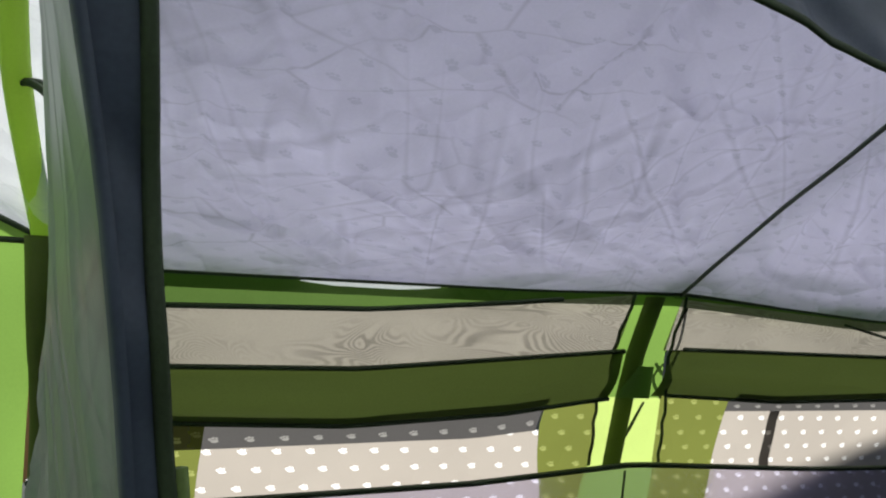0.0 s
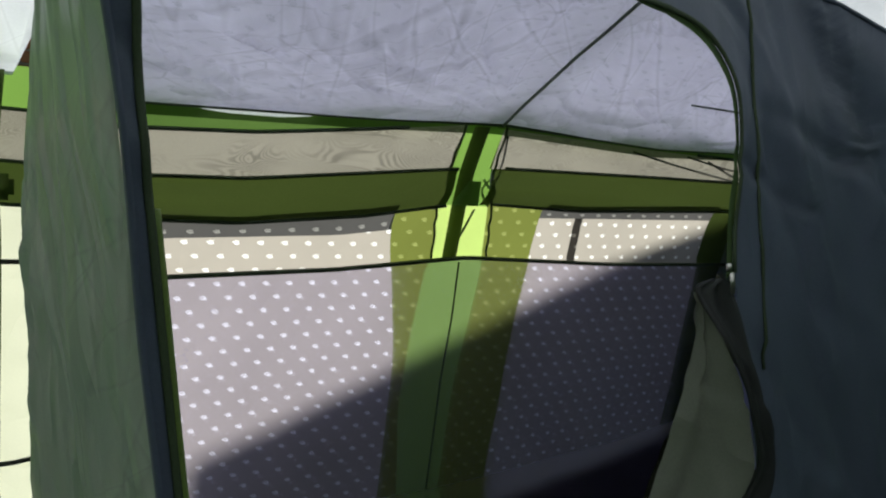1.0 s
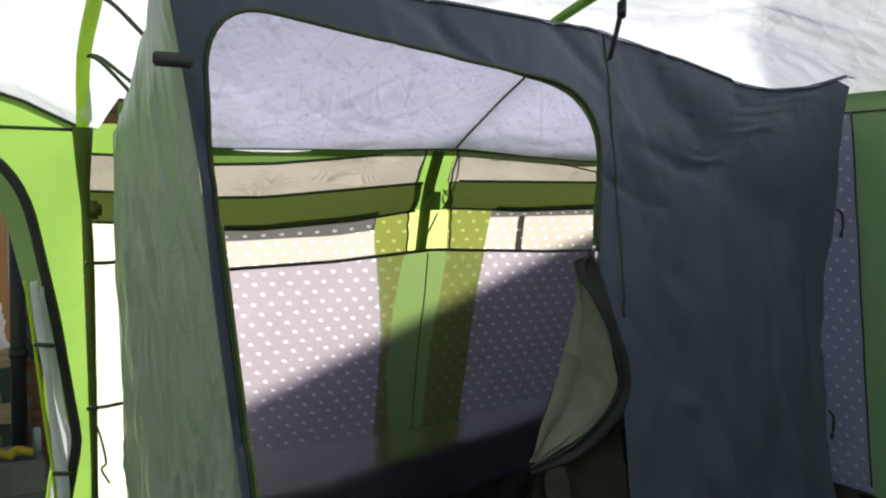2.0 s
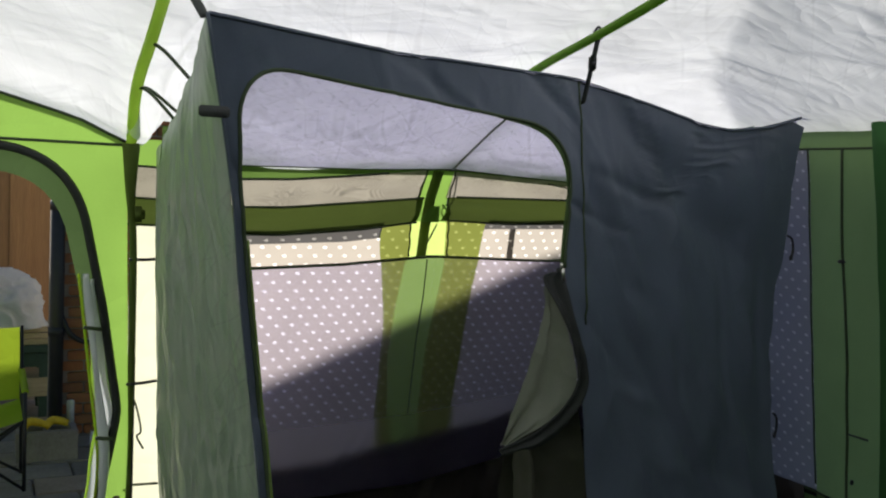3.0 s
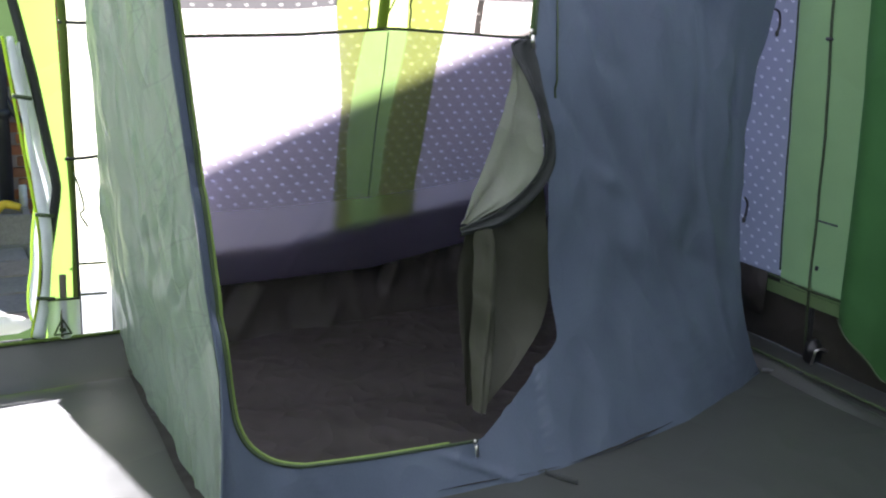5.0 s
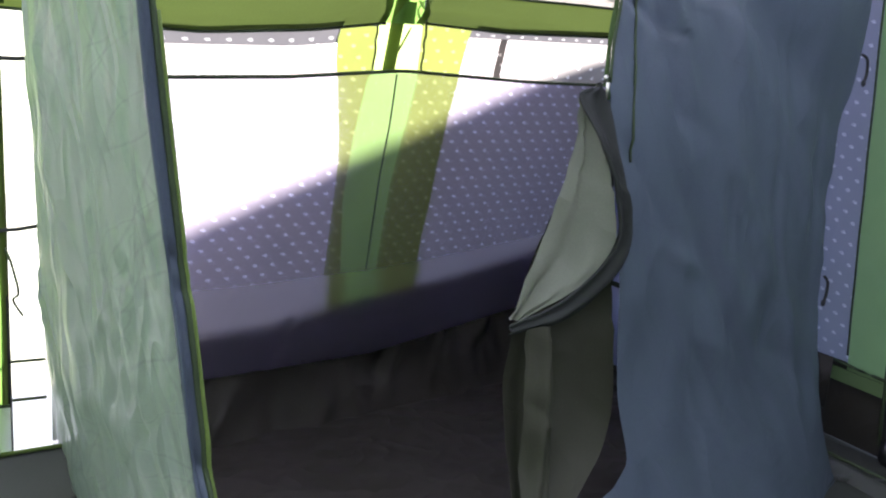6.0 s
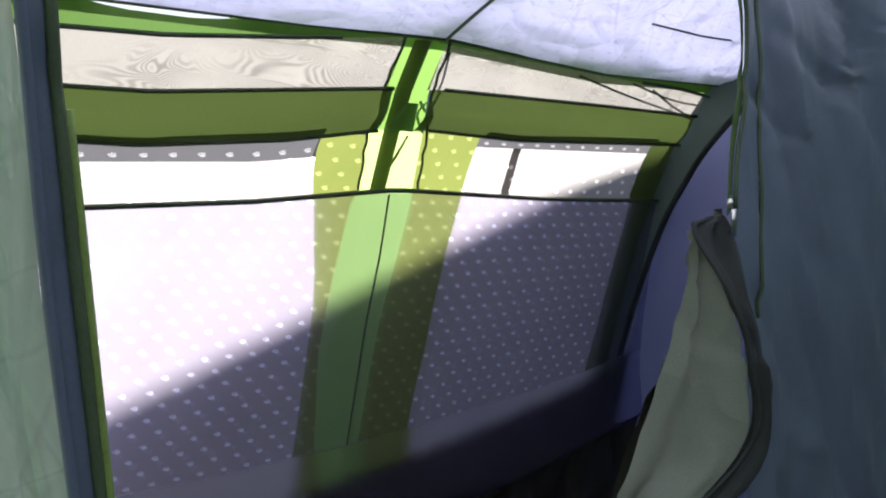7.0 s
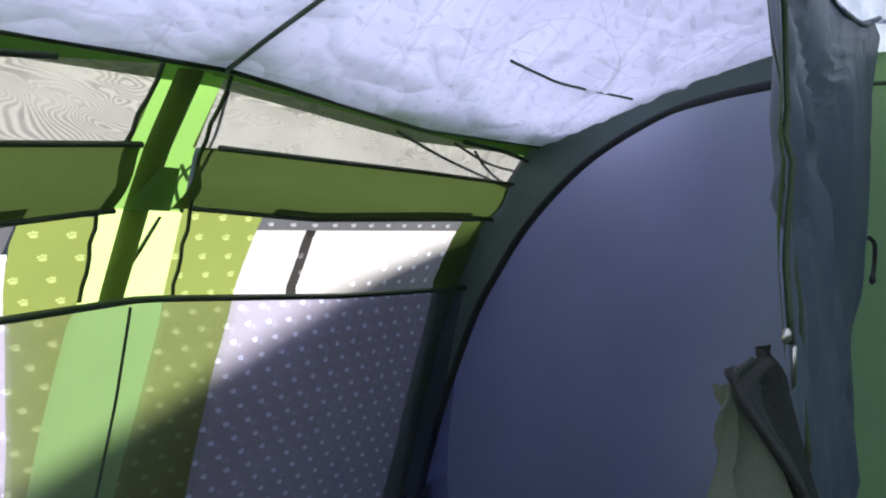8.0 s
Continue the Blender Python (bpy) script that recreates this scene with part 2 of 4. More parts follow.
PLASTIC = solid("black buckle plastic", (0.02, 0.02, 0.022), 0.4)
WEB = solid("dark grey webbing", (0.06, 0.065, 0.065), 0.8, grain=250, bump_h=0.5)
BRICK = solid("red brown brick", (0.42, 0.19, 0.09), 0.85, grain=60, bump_h=0.5, by_object=True)
MORTAR = solid("grey mortar", (0.36, 0.33, 0.29), 0.9, grain=90, bump_h=0.5)
SLAB = solid("grey buff concrete paving", (0.30, 0.28, 0.25), 0.85, grain=40, bump_h=0.4, by_object=True)
EARTH = solid("sandy ground", (0.22, 0.20, 0.16), 0.95, grain=20, bump_h=0.6)
FENCE = solid("brown stained fence boards", (0.36, 0.20, 0.09), 0.75, grain=25, bump_h=0.4, by_object=True, grain_stretch=(6, 6, 0.4))
TIMBER = solid("pale weathered timber", (0.42, 0.36, 0.24), 0.8, grain=30, bump_h=0.4, grain_stretch=(0.4, 5, 5))
TEAL = solid("dark green painted timber", (0.035, 0.075, 0.06), 0.6, grain=30, bump_h=0.3)
PIPE = solid("dark brown plastic pipe", (0.03, 0.03, 0.035), 0.45, grain=20)
SHEETING = cloth("white plastic sheeting", (0.75, 0.78, 0.82), 0.3, rough=0.35, gloss=0.3, crease=0.7, crease_scale=6.0)
WHITE = solid("white plastic", (0.8, 0.8, 0.78), 0.4)
YELLOW = solid("yellow rubber glove", (0.85, 0.58, 0.03), 0.5)
LIME = cloth("lime camping chair cloth", (0.45, 0.62, 0.04), 0.3)
FRAME = solid("black painted steel tube", (0.02, 0.02, 0.022), 0.4)
CONCRETE = solid("grey concrete block", (0.33, 0.31, 0.28), 0.9, grain=70, bump_h=0.6)
LINEN = cloth("crumpled white cloth", (0.78, 0.77, 0.75), 0.2, crease=0.8, crease_scale=7.0)

# ---------------------------------------------------------------- builders
def part(name, bm, material, parent=None, label="", smooth=True):
    me = bpy.data.meshes.new(name)
    bm.to_mesh(me)
    bm.free()
    me.materials.append(material)
    if smooth:
        me.polygons.foreach_set("use_smooth", [True] * len(me.polygons))
    ob = new(name, me)
    ob.parent = parent
    if label:
        ob["label"] = label
    return ob


def thing(name, label, category, at=(0, 0, 0), kind="", group=""):
    ob = new(name)
    ob.location = at
    return tagged(ob, label, category, group, kind)


def rel(p, parent):
    return Vector(p) - (parent.location if parent else Vector())


def sheet(fn, nu, nv, size=(1, 1), bm=None):
    """A cloth over the square 0..1, from fn(u, v) to a place; its UV runs in metres."""
    bm = bm or bmesh.new()
    uvl = bm.loops.layers.uv.verify()
    g = [[bm.verts.new(fn(i / nu, j / nv)) for i in range(nu + 1)] for j in range(nv + 1)]
    for j in range(nv):
        for i in range(nu):
            f = bm.faces.new((g[j][i], g[j][i + 1], g[j + 1][i + 1], g[j + 1][i]))
            for lp, (a, b) in zip(f.loops, ((i, j), (i + 1, j), (i + 1, j + 1), (i, j + 1))):
                lp[uvl].uv = (a / nu * size[0], b / nv * size[1])
    return bm


def tube(points, radius, sides=6, closed=False, flat=1.0, bm=None):
    """A round or flattened cord along points."""
    bm = bm or bmesh.new()
    pts = [Vector(p) for p in points]
    n = len(pts)
    rings = []
    for i, p in enumerate(pts):
        a = pts[i - 1] if i or closed else p
        b = pts[(i + 1) % n] if i < n - 1 or closed else p
        d = (b - a).normalized() if (b - a).length > 1e-9 else Vector((0, 0, 1))
        s = d.cross(Vector((0, 1, 0)))
        s = s.normalized() if s.length > 0.05 else d.cross(Vector((1, 0, 0))).normalized()
        u = s.cross(d)
        r = radius(i / max(1, n - 1)) if callable(radius) else radius
        rings.append([bm.verts.new(p + s * r * math.cos(k * math.tau / sides) + u * r * flat * math.sin(k * math.tau / sides)) for k in range(sides)])
    for i in range(n if closed else n - 1):
        A, B = rings[i], rings[(i + 1) % n]
        for k in range(sides):
            bm.faces.new((A[k], A[(k + 1) % sides], B[(k + 1) % sides], B[k]))
    if not closed:
        bm.faces.new(rings[0][::-1])
        bm.faces.new(rings[-1])
    return bm


def box(c, s, bevel=0.0, turn=None, bm=None):
    bm = bm or bmesh.new()
    m = Matrix.Translation(c) @ (turn or Matrix()) @ Matrix.Diagonal((*s, 1))
    r = bmesh.ops.create_cube(bm, size=1, matrix=m)
    if bevel:
        es = list({e for v in r["verts"] for e in v.link_edges})
        bmesh.ops.bevel(bm, geom=es, offset=bevel, segments=2, affect="EDGES", clamp_overlap=True)
    return bm


def smooth_line(points, n):
    """A smooth line through a few points, as n + 1 places."""
    p = [Vector(q) for q in points]
    p = [p[0] * 2 - p[1]] + p + [p[-1] * 2 - p[-2]]
    out = []
    for k in range(n + 1):
        s = k / n * (len(p) - 3)
        i = min(int(s), len(p) - 4)
        f = s - i
        a, b, c, d = p[i:i + 4]
        out.append(0.5 * (2 * b + (c - a) * f + (2 * a - 5 * b + 4 * c - d) * f * f + (3 * b - a - 3 * c + d) * f ** 3))
    return out


def step(x, table):
    xs = [a for a, _ in table]
    return float(np.interp(x, xs, [b for _, b in table]))


def rounded(corners, n=12):
    """A closed outline from corners (x, z, radius)."""
    out = []
    m = len(corners)
    for i, (x, z, r) in enumerate(corners):
        p = Vector((x, z))
        a = Vector(corners[i - 1][:2]) - p
        b = Vector(corners[(i + 1) % m][:2]) - p
        half = a.angle(b) / 2
        reach = min(r / math.tan(half), a.length * 0.49, b.length * 0.49)
        A, B = p + a.normalized() * reach, p + b.normalized() * reach
        for k in range(n + 1):
            f = k / n
            out.append(A * (1 - f) ** 2 + p * 2 * f * (1 - f) + B * f * f)
    return out


def resample(poly, n):
    pts = poly + [poly[0]]
    d = [0.0]
    for a, b in zip(pts, pts[1:]):
        d.append(d[-1] + (b - a).length)
    xs, ys = [p[0] for p in pts], [p[1] for p in pts]
    t = [d[-1] * k / n for k in range(n)]
    return [Vector((float(np.interp(v, d, xs)), float(np.interp(v, d, ys)))) for v in t]


def wob(x, y, z, scale, amount):
    return noise.noise(Vector((x * scale, y * scale, z * scale))) * amount


class Creases:
    """Straight fold ridges, scattered over a cloth of the given size."""
    def __init__(self, seed, n, width, height, amp=0.006, broad=0.03, lean=None, long=1.0):
        r = random.Random(seed)
        self.rows = []
        for _ in range(n):
            a = r.gauss(lean, 0.35) if lean is not None else r.uniform(0, math.pi)
            self.rows.append((r.uniform(0, width), r.uniform(0, height), math.cos(a), math.sin(a), r.uniform(0.06, 0.30) * long, r.uniform(0.4, 1.0) * r.choice((-1, 1)) * amp, r.uniform(0.5, 1.2) * broad))

    def at(self, p, q):
        h = 0.0
        for x, y, c, d, half, amp, w in self.rows:
            dx, dy = p - x, q - y
            across = abs(dx * d - dy * c)
            if across < w:
                along = abs(dx * c + dy * d)
                if along < half:
                    h += amp * (1 - across / w) * (1 - (along / half) ** 2)
        return h


# ---------------------------------------------------------------- shapes of the tent
def back_y(x, z):
    """The back wall leans in towards the eaves."""
    return step(z, ((0, 2.13), (0.36, 2.08), (1.28, 1.86), (1.66, 1.60), (2.2, 1.4))) + 0.09 * (x - 1.3)


def front_y(x, z):
    """The hanging front of the bedroom: pulled out along the floor."""
    u = min(1.05, max(0.0, (x - 0.237) / 2.35))
    foot = 0.5 + 0.25 * u
    top = 0.40 + 0.31 * x if x < 1.374 else 0.826 + (x - 1.374) * 0.04
    f = max(0.0, z) / 1.98
    bow = math.sin(math.pi * min(1.0, f)) * (0.10 * max(0.0, 1 - x / 0.7) + 0.045 * min(1.0, max(0.0, (x - 1.6) / 0.7)))
    bow -= 0.032 * math.exp(-((x - 1.27) / 0.35) ** 2) * min(1.0, max(0.0, 1.98 - z) / 0.28, max(0.0, z) / 0.8)
    return foot + (top - foot) * f + bow - 0.21 * math.sin(math.pi * min(1, u)) * max(0.0, 1 - z / 0.55) ** 1.6


def left_top(x):
    return step(x, ((-3.2, 1.72), (-1.6, 1.95), (-0.7, 1.93), (-0.33, 1.83), (-0.15, 1.78), (0.02, 1.70), (0.25, 1.66)))


def roof_z(x, y):
    arch = max(0.0, left_top(x) - 1.70) * min(1.0, max(0.0, (y - 0.3) / 1.2)) if x < 0.02 else 0.0
    rise = arch + step(y, ((-3.6, 1.9), (-2.6, 2.35), (-1.0, 2.5), (0.0, 2.28), (0.37, 2.19), (0.97, 2.06), (1.35, 1.90), (1.62, 1.72), (1.8, 1.70), (2.2, 1.66)))
    right = 1.85 + max(0.0, 2.8 - x) * 0.30
    left = 1.75 + max(0.0, x + 3.4) * 0.30
    return min(rise, right, left)


# ---------------------------------------------------------------- ground and floor
def ground_z(y):
    return step(y, ((2.0, -0.02), (3.1, -0.25), (60, -0.25)))


def ground_fn(u, v):
    x = (u - 0.5) * 2
    x = math.copysign(abs(x) ** 3, x) * 400
    y = 2 + math.copysign(abs(v * 2 - 1) ** 3, v - 0.5) * 400
    return x, y, ground_z(y) - 0.02


tagged(part("ground", sheet(ground_fn, 60, 120), EARTH), "sandy trodden garden ground round the tent", "ground", kind="stuff")


def floor_fn(u, v):
    x, y = -3.0 + 5.9 * u, -3.2 + 5.25 * v
    return x, y, 0.004 + wob(x, y, 0, 1.8, 0.006) + wob(x, y, 3, 5, 0.003)


tagged(part("floor", sheet(floor_fn, 90, 80, (5.9, 5.2)), FLOOR), "grey olive groundsheet with soft creases", "floor", kind="structure")

# ---------------------------------------------------------------- outer tent
wall_back = thing("wall_back", "green tent wall with paw print windows and gauze vents", "wall", kind="structure")


def back_panel(name, x0, x1, lo, hi, mat, label="", off=0.0, nu=None, nv=6, ripple=0.004, sag=0.0):
    """A panel of the back wall between two seams; lo and hi are heights at x."""
    def fn(u, v):
        x = x0(v) + (x1(v) - x0(v)) * u if callable(x0) else x0 + (x1 - x0) * u
        z = lo(x) + (hi(x) - lo(x)) * v
        belly = sag * math.sin(math.pi * min(1.0, v * 1.15)) * (0.6 + 0.4 * math.sin(x * 5.0)) * (1 - 0.5 * v)
        return x, back_y(x, z) + off - belly + wob(x, 0, z, 7, ripple), z
    w = 1.0 if callable(x0) else x1 - x0
    n = nu or max(4, int(w * 24))
    return part(name, sheet(fn, n, nv, (w if not callable(x0) else 0.2, hi(1.3) - lo(1.3))), mat, wall_back, label)


def at_x(*table):
    return lambda x: step(x, table)


EAVE = at_x((0.2, 1.635), (0.9, 1.65), (1.29, 1.665), (1.9, 1.64), (2.6, 1.66))
VENT_HI = at_x((0.2, 1.58), (0.6, 1.595), (0.9, 1.625), (1.2, 1.66), (1.9, 1.637), (2.3, 1.63), (2.6, 1.61))
VENT_LO = at_x((0.2, 1.478), (0.6, 1.485), (1.19, 1.54), (1.36, 1.55), (2.0, 1.555), (2.6, 1.555))
BAND_LO = at_x((0.2, 1.378), (0.6, 1.372), (0.95, 1.40), (1.19, 1.436), (1.36, 1.446), (1.7, 1.435), (2.6, 1.46))
PANE_HI = at_x((0.2, 1.322), (0.9, 1.345), (1.07, 1.365), (1.56, 1.41), (2.6, 1.425))
SEAM = at_x((0.2, 1.225), (0.9, 1.25), (1.32, 1.284), (1.9, 1.262), (2.6, 1.258))
FOOT = at_x((0, 0.02), (3, 0.02))
LOWER = at_x((0.2, 0.31), (0.9, 0.33), (1.3, 0.39), (1.8, 0.45), (2.2, 0.53), (2.6, 0.64))
TOPS = at_x((0.2, 1.632), (0.44, 1.639), (0.50, 1.632), (0.66, 1.634), (0.76, 1.646), (0.9, 1.65), (1.29, 1.665), (1.9, 1.64), (2.6, 1.66))
back_panel("top_strip", 0.18, 2.465, VENT_HI, TOPS, TOP_GREEN, "narrow lime green strip under the eave")
# added to block sun leaks; the white middle stands in for daylight
for a, b, cl in ((0.10, 0.46, TOP_GREEN), (0.46, 0.74, SHEETING), (0.74, 2.8, TOP_GREEN)):
    back_panel("eave_flap", a, b, (lambda x: EAVE(x) - 0.012), at_x((0, 1.76), (3, 1.76)), cl, "added flap against sun leaks under the roof edge, white at the slit", off=0.03)
back_panel("gauze_vent", 0.18, 1.185, VENT_LO, VENT_HI, MESH, "beige gauze vent with a moire sheen")
back_panel("gauze_vent", 1.31, 2.465, VENT_LO, VENT_HI, MESH, "beige gauze vent with a moire sheen")
back_panel("green_band", 0.18, 1.20, BAND_LO, VENT_LO, BAND, "sagging olive green band", off=-0.010, nv=12, sag=0.035)
back_panel("green_band", 1.32, 2.465, BAND_LO, VENT_LO, BAND, "sagging olive green band", off=-0.010, nv=12, sag=0.035)
# shadow under the band, put in as a darker strip of window cloth
back_panel("shadow_strip", 0.18, 1.05, PANE_HI, (lambda x: BAND_LO(x) + 0.025), PAW_GREY, "paw print window strip darkened as the band's shadow")
back_panel("shadow_strip", 1.57, 2.345, PANE_HI, (lambda x: BAND_LO(x) + 0.025), PAW_GREY, "paw print window strip darkened as the band's shadow")
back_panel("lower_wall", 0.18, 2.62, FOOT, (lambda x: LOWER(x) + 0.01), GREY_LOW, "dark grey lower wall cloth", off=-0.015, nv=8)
# added, mostly unseen: stops a sun leak, pale to brighten the divider
back_panel("corner_panel", 2.44, 2.98, FOOT, at_x((0, 1.76), (3, 1.76)), PAW_RIGHT, "added lavender grey corner panel with paw prints, brightens the divider", off=0.05, nv=20)
back_panel("olive_strip", 0.18, 0.33, FOOT, BAND_LO, PAW_OLIVE, "olive strip with paw prints", nv=30)
LEG_L = at_x((0, 1.27), (0.4, 1.256), (0.8, 1.196), (1.05, 1.197), (1.27, 1.215), (1.285, 1.226), (1.44, 1.178), (1.54, 1.174), (1.7, 1.18))
LEG_R = at_x((0, 1.385), (0.45, 1.40), (0.85, 1.388), (1.1, 1.41), (1.27, 1.418), (1.44, 1.360), (1.54, 1.318), (1.7, 1.305))
PANE_L = at_x((0, 1.19), (0.95, 1.152), (1.04, 1.138), (1.26, 1.095), (1.37, 1.056), (1.5, 1.05))
PANE_R = at_x((0, 1.58), (1.10, 1.59), (1.27, 1.602), (1.404, 1.572), (1.5, 1.56))
END_L = at_x((0, 2.42), (0.6, 2.41), (1.25, 2.405), (1.40, 2.345), (1.5, 2.34))
END_R = at_x((0, 2.62), (0.9, 2.60), (1.26, 2.552), (1.44, 2.472), (1.7, 2.46))


def flat_uv(bm):
    """Lay the cloth's pattern out in the wall's own metres, across and up."""
    uvl = bm.loops.layers.uv.verify()
    for f in bm.faces:
        for lp in f.loops:
            lp[uvl].uv = (lp.vert.co.x, lp.vert.co.z * 1.06)
    return bm


def strip_panel(name, x0, x1, z0, z1, mat, label="", off=0.0, nv=30):
    """A panel of the back wall between two upright seams that wander."""
    def fn(u, v):
        z = z0 + (z1 - z0) * v
        x = x0(z) + (x1(z) - x0(z)) * u
        return x, back_y(x, z) + off + wob(x, 0, z, 7, 0.004), z
    return part(name, flat_uv(sheet(fn, 6, nv)), mat, wall_back, label)


strip_panel("olive_strip", PANE_L, LEG_L, 0.02, 1.425, PAW_OLIVE, "olive strip with paw prints")
strip_panel("olive_strip", LEG_R, PANE_R, 0.02, 1.445, PAW_OLIVE, "olive strip with paw prints")
strip_panel("window_bar", at_x((1.262, 1.757), (1.40, 1.708)), at_x((1.262, 1.792), (1.40, 1.740)), 1.262, 1.413, PAW_GREY, "dark grey window bar", -0.012, 6)
strip_panel("end_strip", END_L, END_R, 0.02, 1.47, BAND, "olive green end strip")


def window_fn(x0, x1):
    """A window between its two wandering side seams, from the lower wall up to the hem."""
    def fn(u, v):
        z = 1.3
        for _ in range(3):
            x = x0(z) + (x1(z) - x0(z)) * u
            z = LOWER(x) + (PANE_HI(x) - LOWER(x)) * v
        return x, back_y(x, z) + wob(x, 0, z, 7, 0.004), z
    return fn


part("window_pane", flat_uv(sheet(window_fn(at_x((0, 0.33), (2, 0.33)), PANE_L), 20, 30)), PAW_PANE, wall_back, "pale window with white paw prints")
part("window_pane", flat_uv(sheet(window_fn(PANE_R, END_L), 20, 30)), PAW_PANE, wall_back, "pale window with white paw prints")
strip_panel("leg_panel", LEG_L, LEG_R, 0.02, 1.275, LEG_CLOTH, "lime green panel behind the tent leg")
# sunlit stretch of the leg panel: the sunlight is in the paler lime
strip_panel("leg_panel", LEG_L, LEG_R, 1.275, 1.44, LIME_PALE, "lime green panel behind the tent leg, coloured brighter as sunlit", nv=10)
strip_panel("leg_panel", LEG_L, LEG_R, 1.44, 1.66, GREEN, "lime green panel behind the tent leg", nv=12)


def leg_line(z):
    """The middle leg runs down and a little to the right."""
    return step(z, ((0, 1.325), (0.4, 1.325), (0.9, 1.305), (1.1, 1.308), (1.28, 1.300), (1.44, 1.262), (1.54, 1.245), (1.66, 1.240)))


def sleeve_fn(u, v):
    z = 1.275 + 0.38 * v
    a = (u - 0.5) * math.pi
    x = leg_line(z) - 0.012 + math.sin(a) * 0.024
    return x, back_y(x, z) - 0.006 - math.cos(a) * 0.022, z


part("leg_sleeve", sheet(sleeve_fn, 8, 16, (0.08, 0.38)), BAND, wall_back, "olive green sleeve round the tent leg")


def tie_cone(u, v):
    a = (u - 0.5) * math.pi
    z = 1.44 + 0.07 * v
    x = 1.262 + math.sin(a) * (0.045 - 0.022 * v)
    return x, back_y(x, z) - 0.02 - math.cos(a) * (0.03 - 0.01 * v), z


part("tie_patch", sheet(tie_cone, 10, 5, (0.15, 0.09)), TOP_GREEN, wall_back, "gathered olive patch at the leg")


def seam_tape(name, line, x0, x1, mat=PIPING, r=0.0055, off=-0.012, parent=wall_back):
    n = max(6, int((x1 - x0) * 20))
    pts = []
    for k in range(n + 1):
        x = x0 + (x1 - x0) * k / n
        z = line(x)
        pts.append((x, back_y(x, z) + off, z))
    return part(name, tube(pts, r, 5), mat, parent)


seam_tape("seam_tape", EAVE, 0.18, 2.47, off=-0.02)
seam_tape("seam_tape", VENT_HI, 0.18, 1.0)
seam_tape("seam_tape", VENT_HI, 2.1, 2.47)
for a, b in ((0.18, 1.2), (1.36, 2.47)):
    seam_tape("seam_tape", VENT_LO, a, b)
    seam_tape("seam_tape", BAND_LO, a, b, off=-0.02, r=0.005)
for edge, lo, hi in ((LEG_L, 1.28, 1.66), (LEG_R, 1.28, 1.66)):
    part("seam_tape", tube([(edge(z) + 0.003 * math.sin(z * 90), back_y(1.3, z) - 0.014, z) for z in np.linspace(lo, hi, 16)], 0.004, 5), PIPING, wall_back)
for pts in (((1.33, 1.62, 1.64), (1.345, 1.70, 1.56), (1.31, 1.735, 1.50), (1.36, 1.76, 1.44)), ((1.30, 1.72, 1.53), (1.335, 1.73, 1.50)), ((1.20, 1.74, 1.50), (1.17, 1.74, 1.44)), ((1.315, 1.76, 1.43), (1.30, 1.80, 1.36), (1.28, 1.85, 1.285))):
    part("cord", tube(smooth_line(pts, 12), 0.004, 5), PIPING, wall_back, "thin dark tie cord")


# outer wall beside the bedroom, with the arched doorway
wall_left = thing("wall_left", "lime green tent wall with an open arched doorway", "wall", kind="structure")
LEFT_Y = 1.75
ARCH = rounded(((-1.25, 1.68, 0.62), (-0.17, 1.67, 0.42), (-0.055, 1.10, 0.6), (0.006, 0.70, 0.2), (-0.055, 0.36, 0.2), (-0.085, 0.12, 0.03), (-1.32, 0.12, 0.03)), 14)


def left_y(x, z):
    return LEFT_Y + wob(x, 1, z, 3, 0.01) + 0.05 * max(0, 0.6 - z)


def ring_panel(hole, outer, rings, place, n=160):
    """A cloth between the hole's outline and an outer outline, joined ray by ray."""
    hole = resample(hole, n)
    outer = resample(outer, 600)
    c = Vector((sum(p.x for p in hole) / n, sum(p.y for p in hole) / n))
    bm = bmesh.new()
    uvl = bm.loops.layers.uv.verify()
    cols = []
    for h in hole:
        d = (h - c).normalized()
        best = max(outer, key=lambda q: (q - c).normalized().dot(d))
        cols.append([h.lerp(best, k / rings) for k in range(rings + 1)])
    vs = [[bm.verts.new(place(p.x, p.y)) for p in col] for col in cols]
    for i in range(n):
        j = (i + 1) % n
        for k in range(rings):
            f = bm.faces.new((vs[i][k], vs[j][k], vs[j][k + 1], vs[i][k + 1]))
            for lp, q in zip(f.loops, (cols[i][k], cols[j][k], cols[j][k + 1], cols[i][k + 1])):
                lp[uvl].uv = q
    return bm


left_outline = [Vector((x, left_top(x))) for x in np.linspace(-3.2, 0.02, 60)] + [Vector((0.06, 0.02)), Vector((-3.2, 0.02))]
part("wall_cloth", ring_panel(ARCH, left_outline, 10, lambda x, z: (x, left_y(x, z), z)), GREEN, wall_left, "lime green tent cloth")
part("door_zip", tube([(p.x, left_y(p.x, p.y) - 0.006, p.y) for p in resample(ARCH, 120)], 0.016, 6, True, 0.5), ZIP, wall_left, "black door zip")
def lining(p):
    """The facing's inner outline: broad over the arch, narrow down the sides."""
    w = 0.035 + 0.055 * min(1.0, max(0.0, (p.y - 0.7) / 0.7))
    c = Vector((-0.62, 0.80))
    return p + (c - p).normalized() * w


part("door_lining", ring_panel([lining(p) for p in ARCH], ARCH, 3, lambda x, z: (x, left_y(x, z) + 0.02, z), 100), FACING, wall_left, "dark olive facing round the doorway")


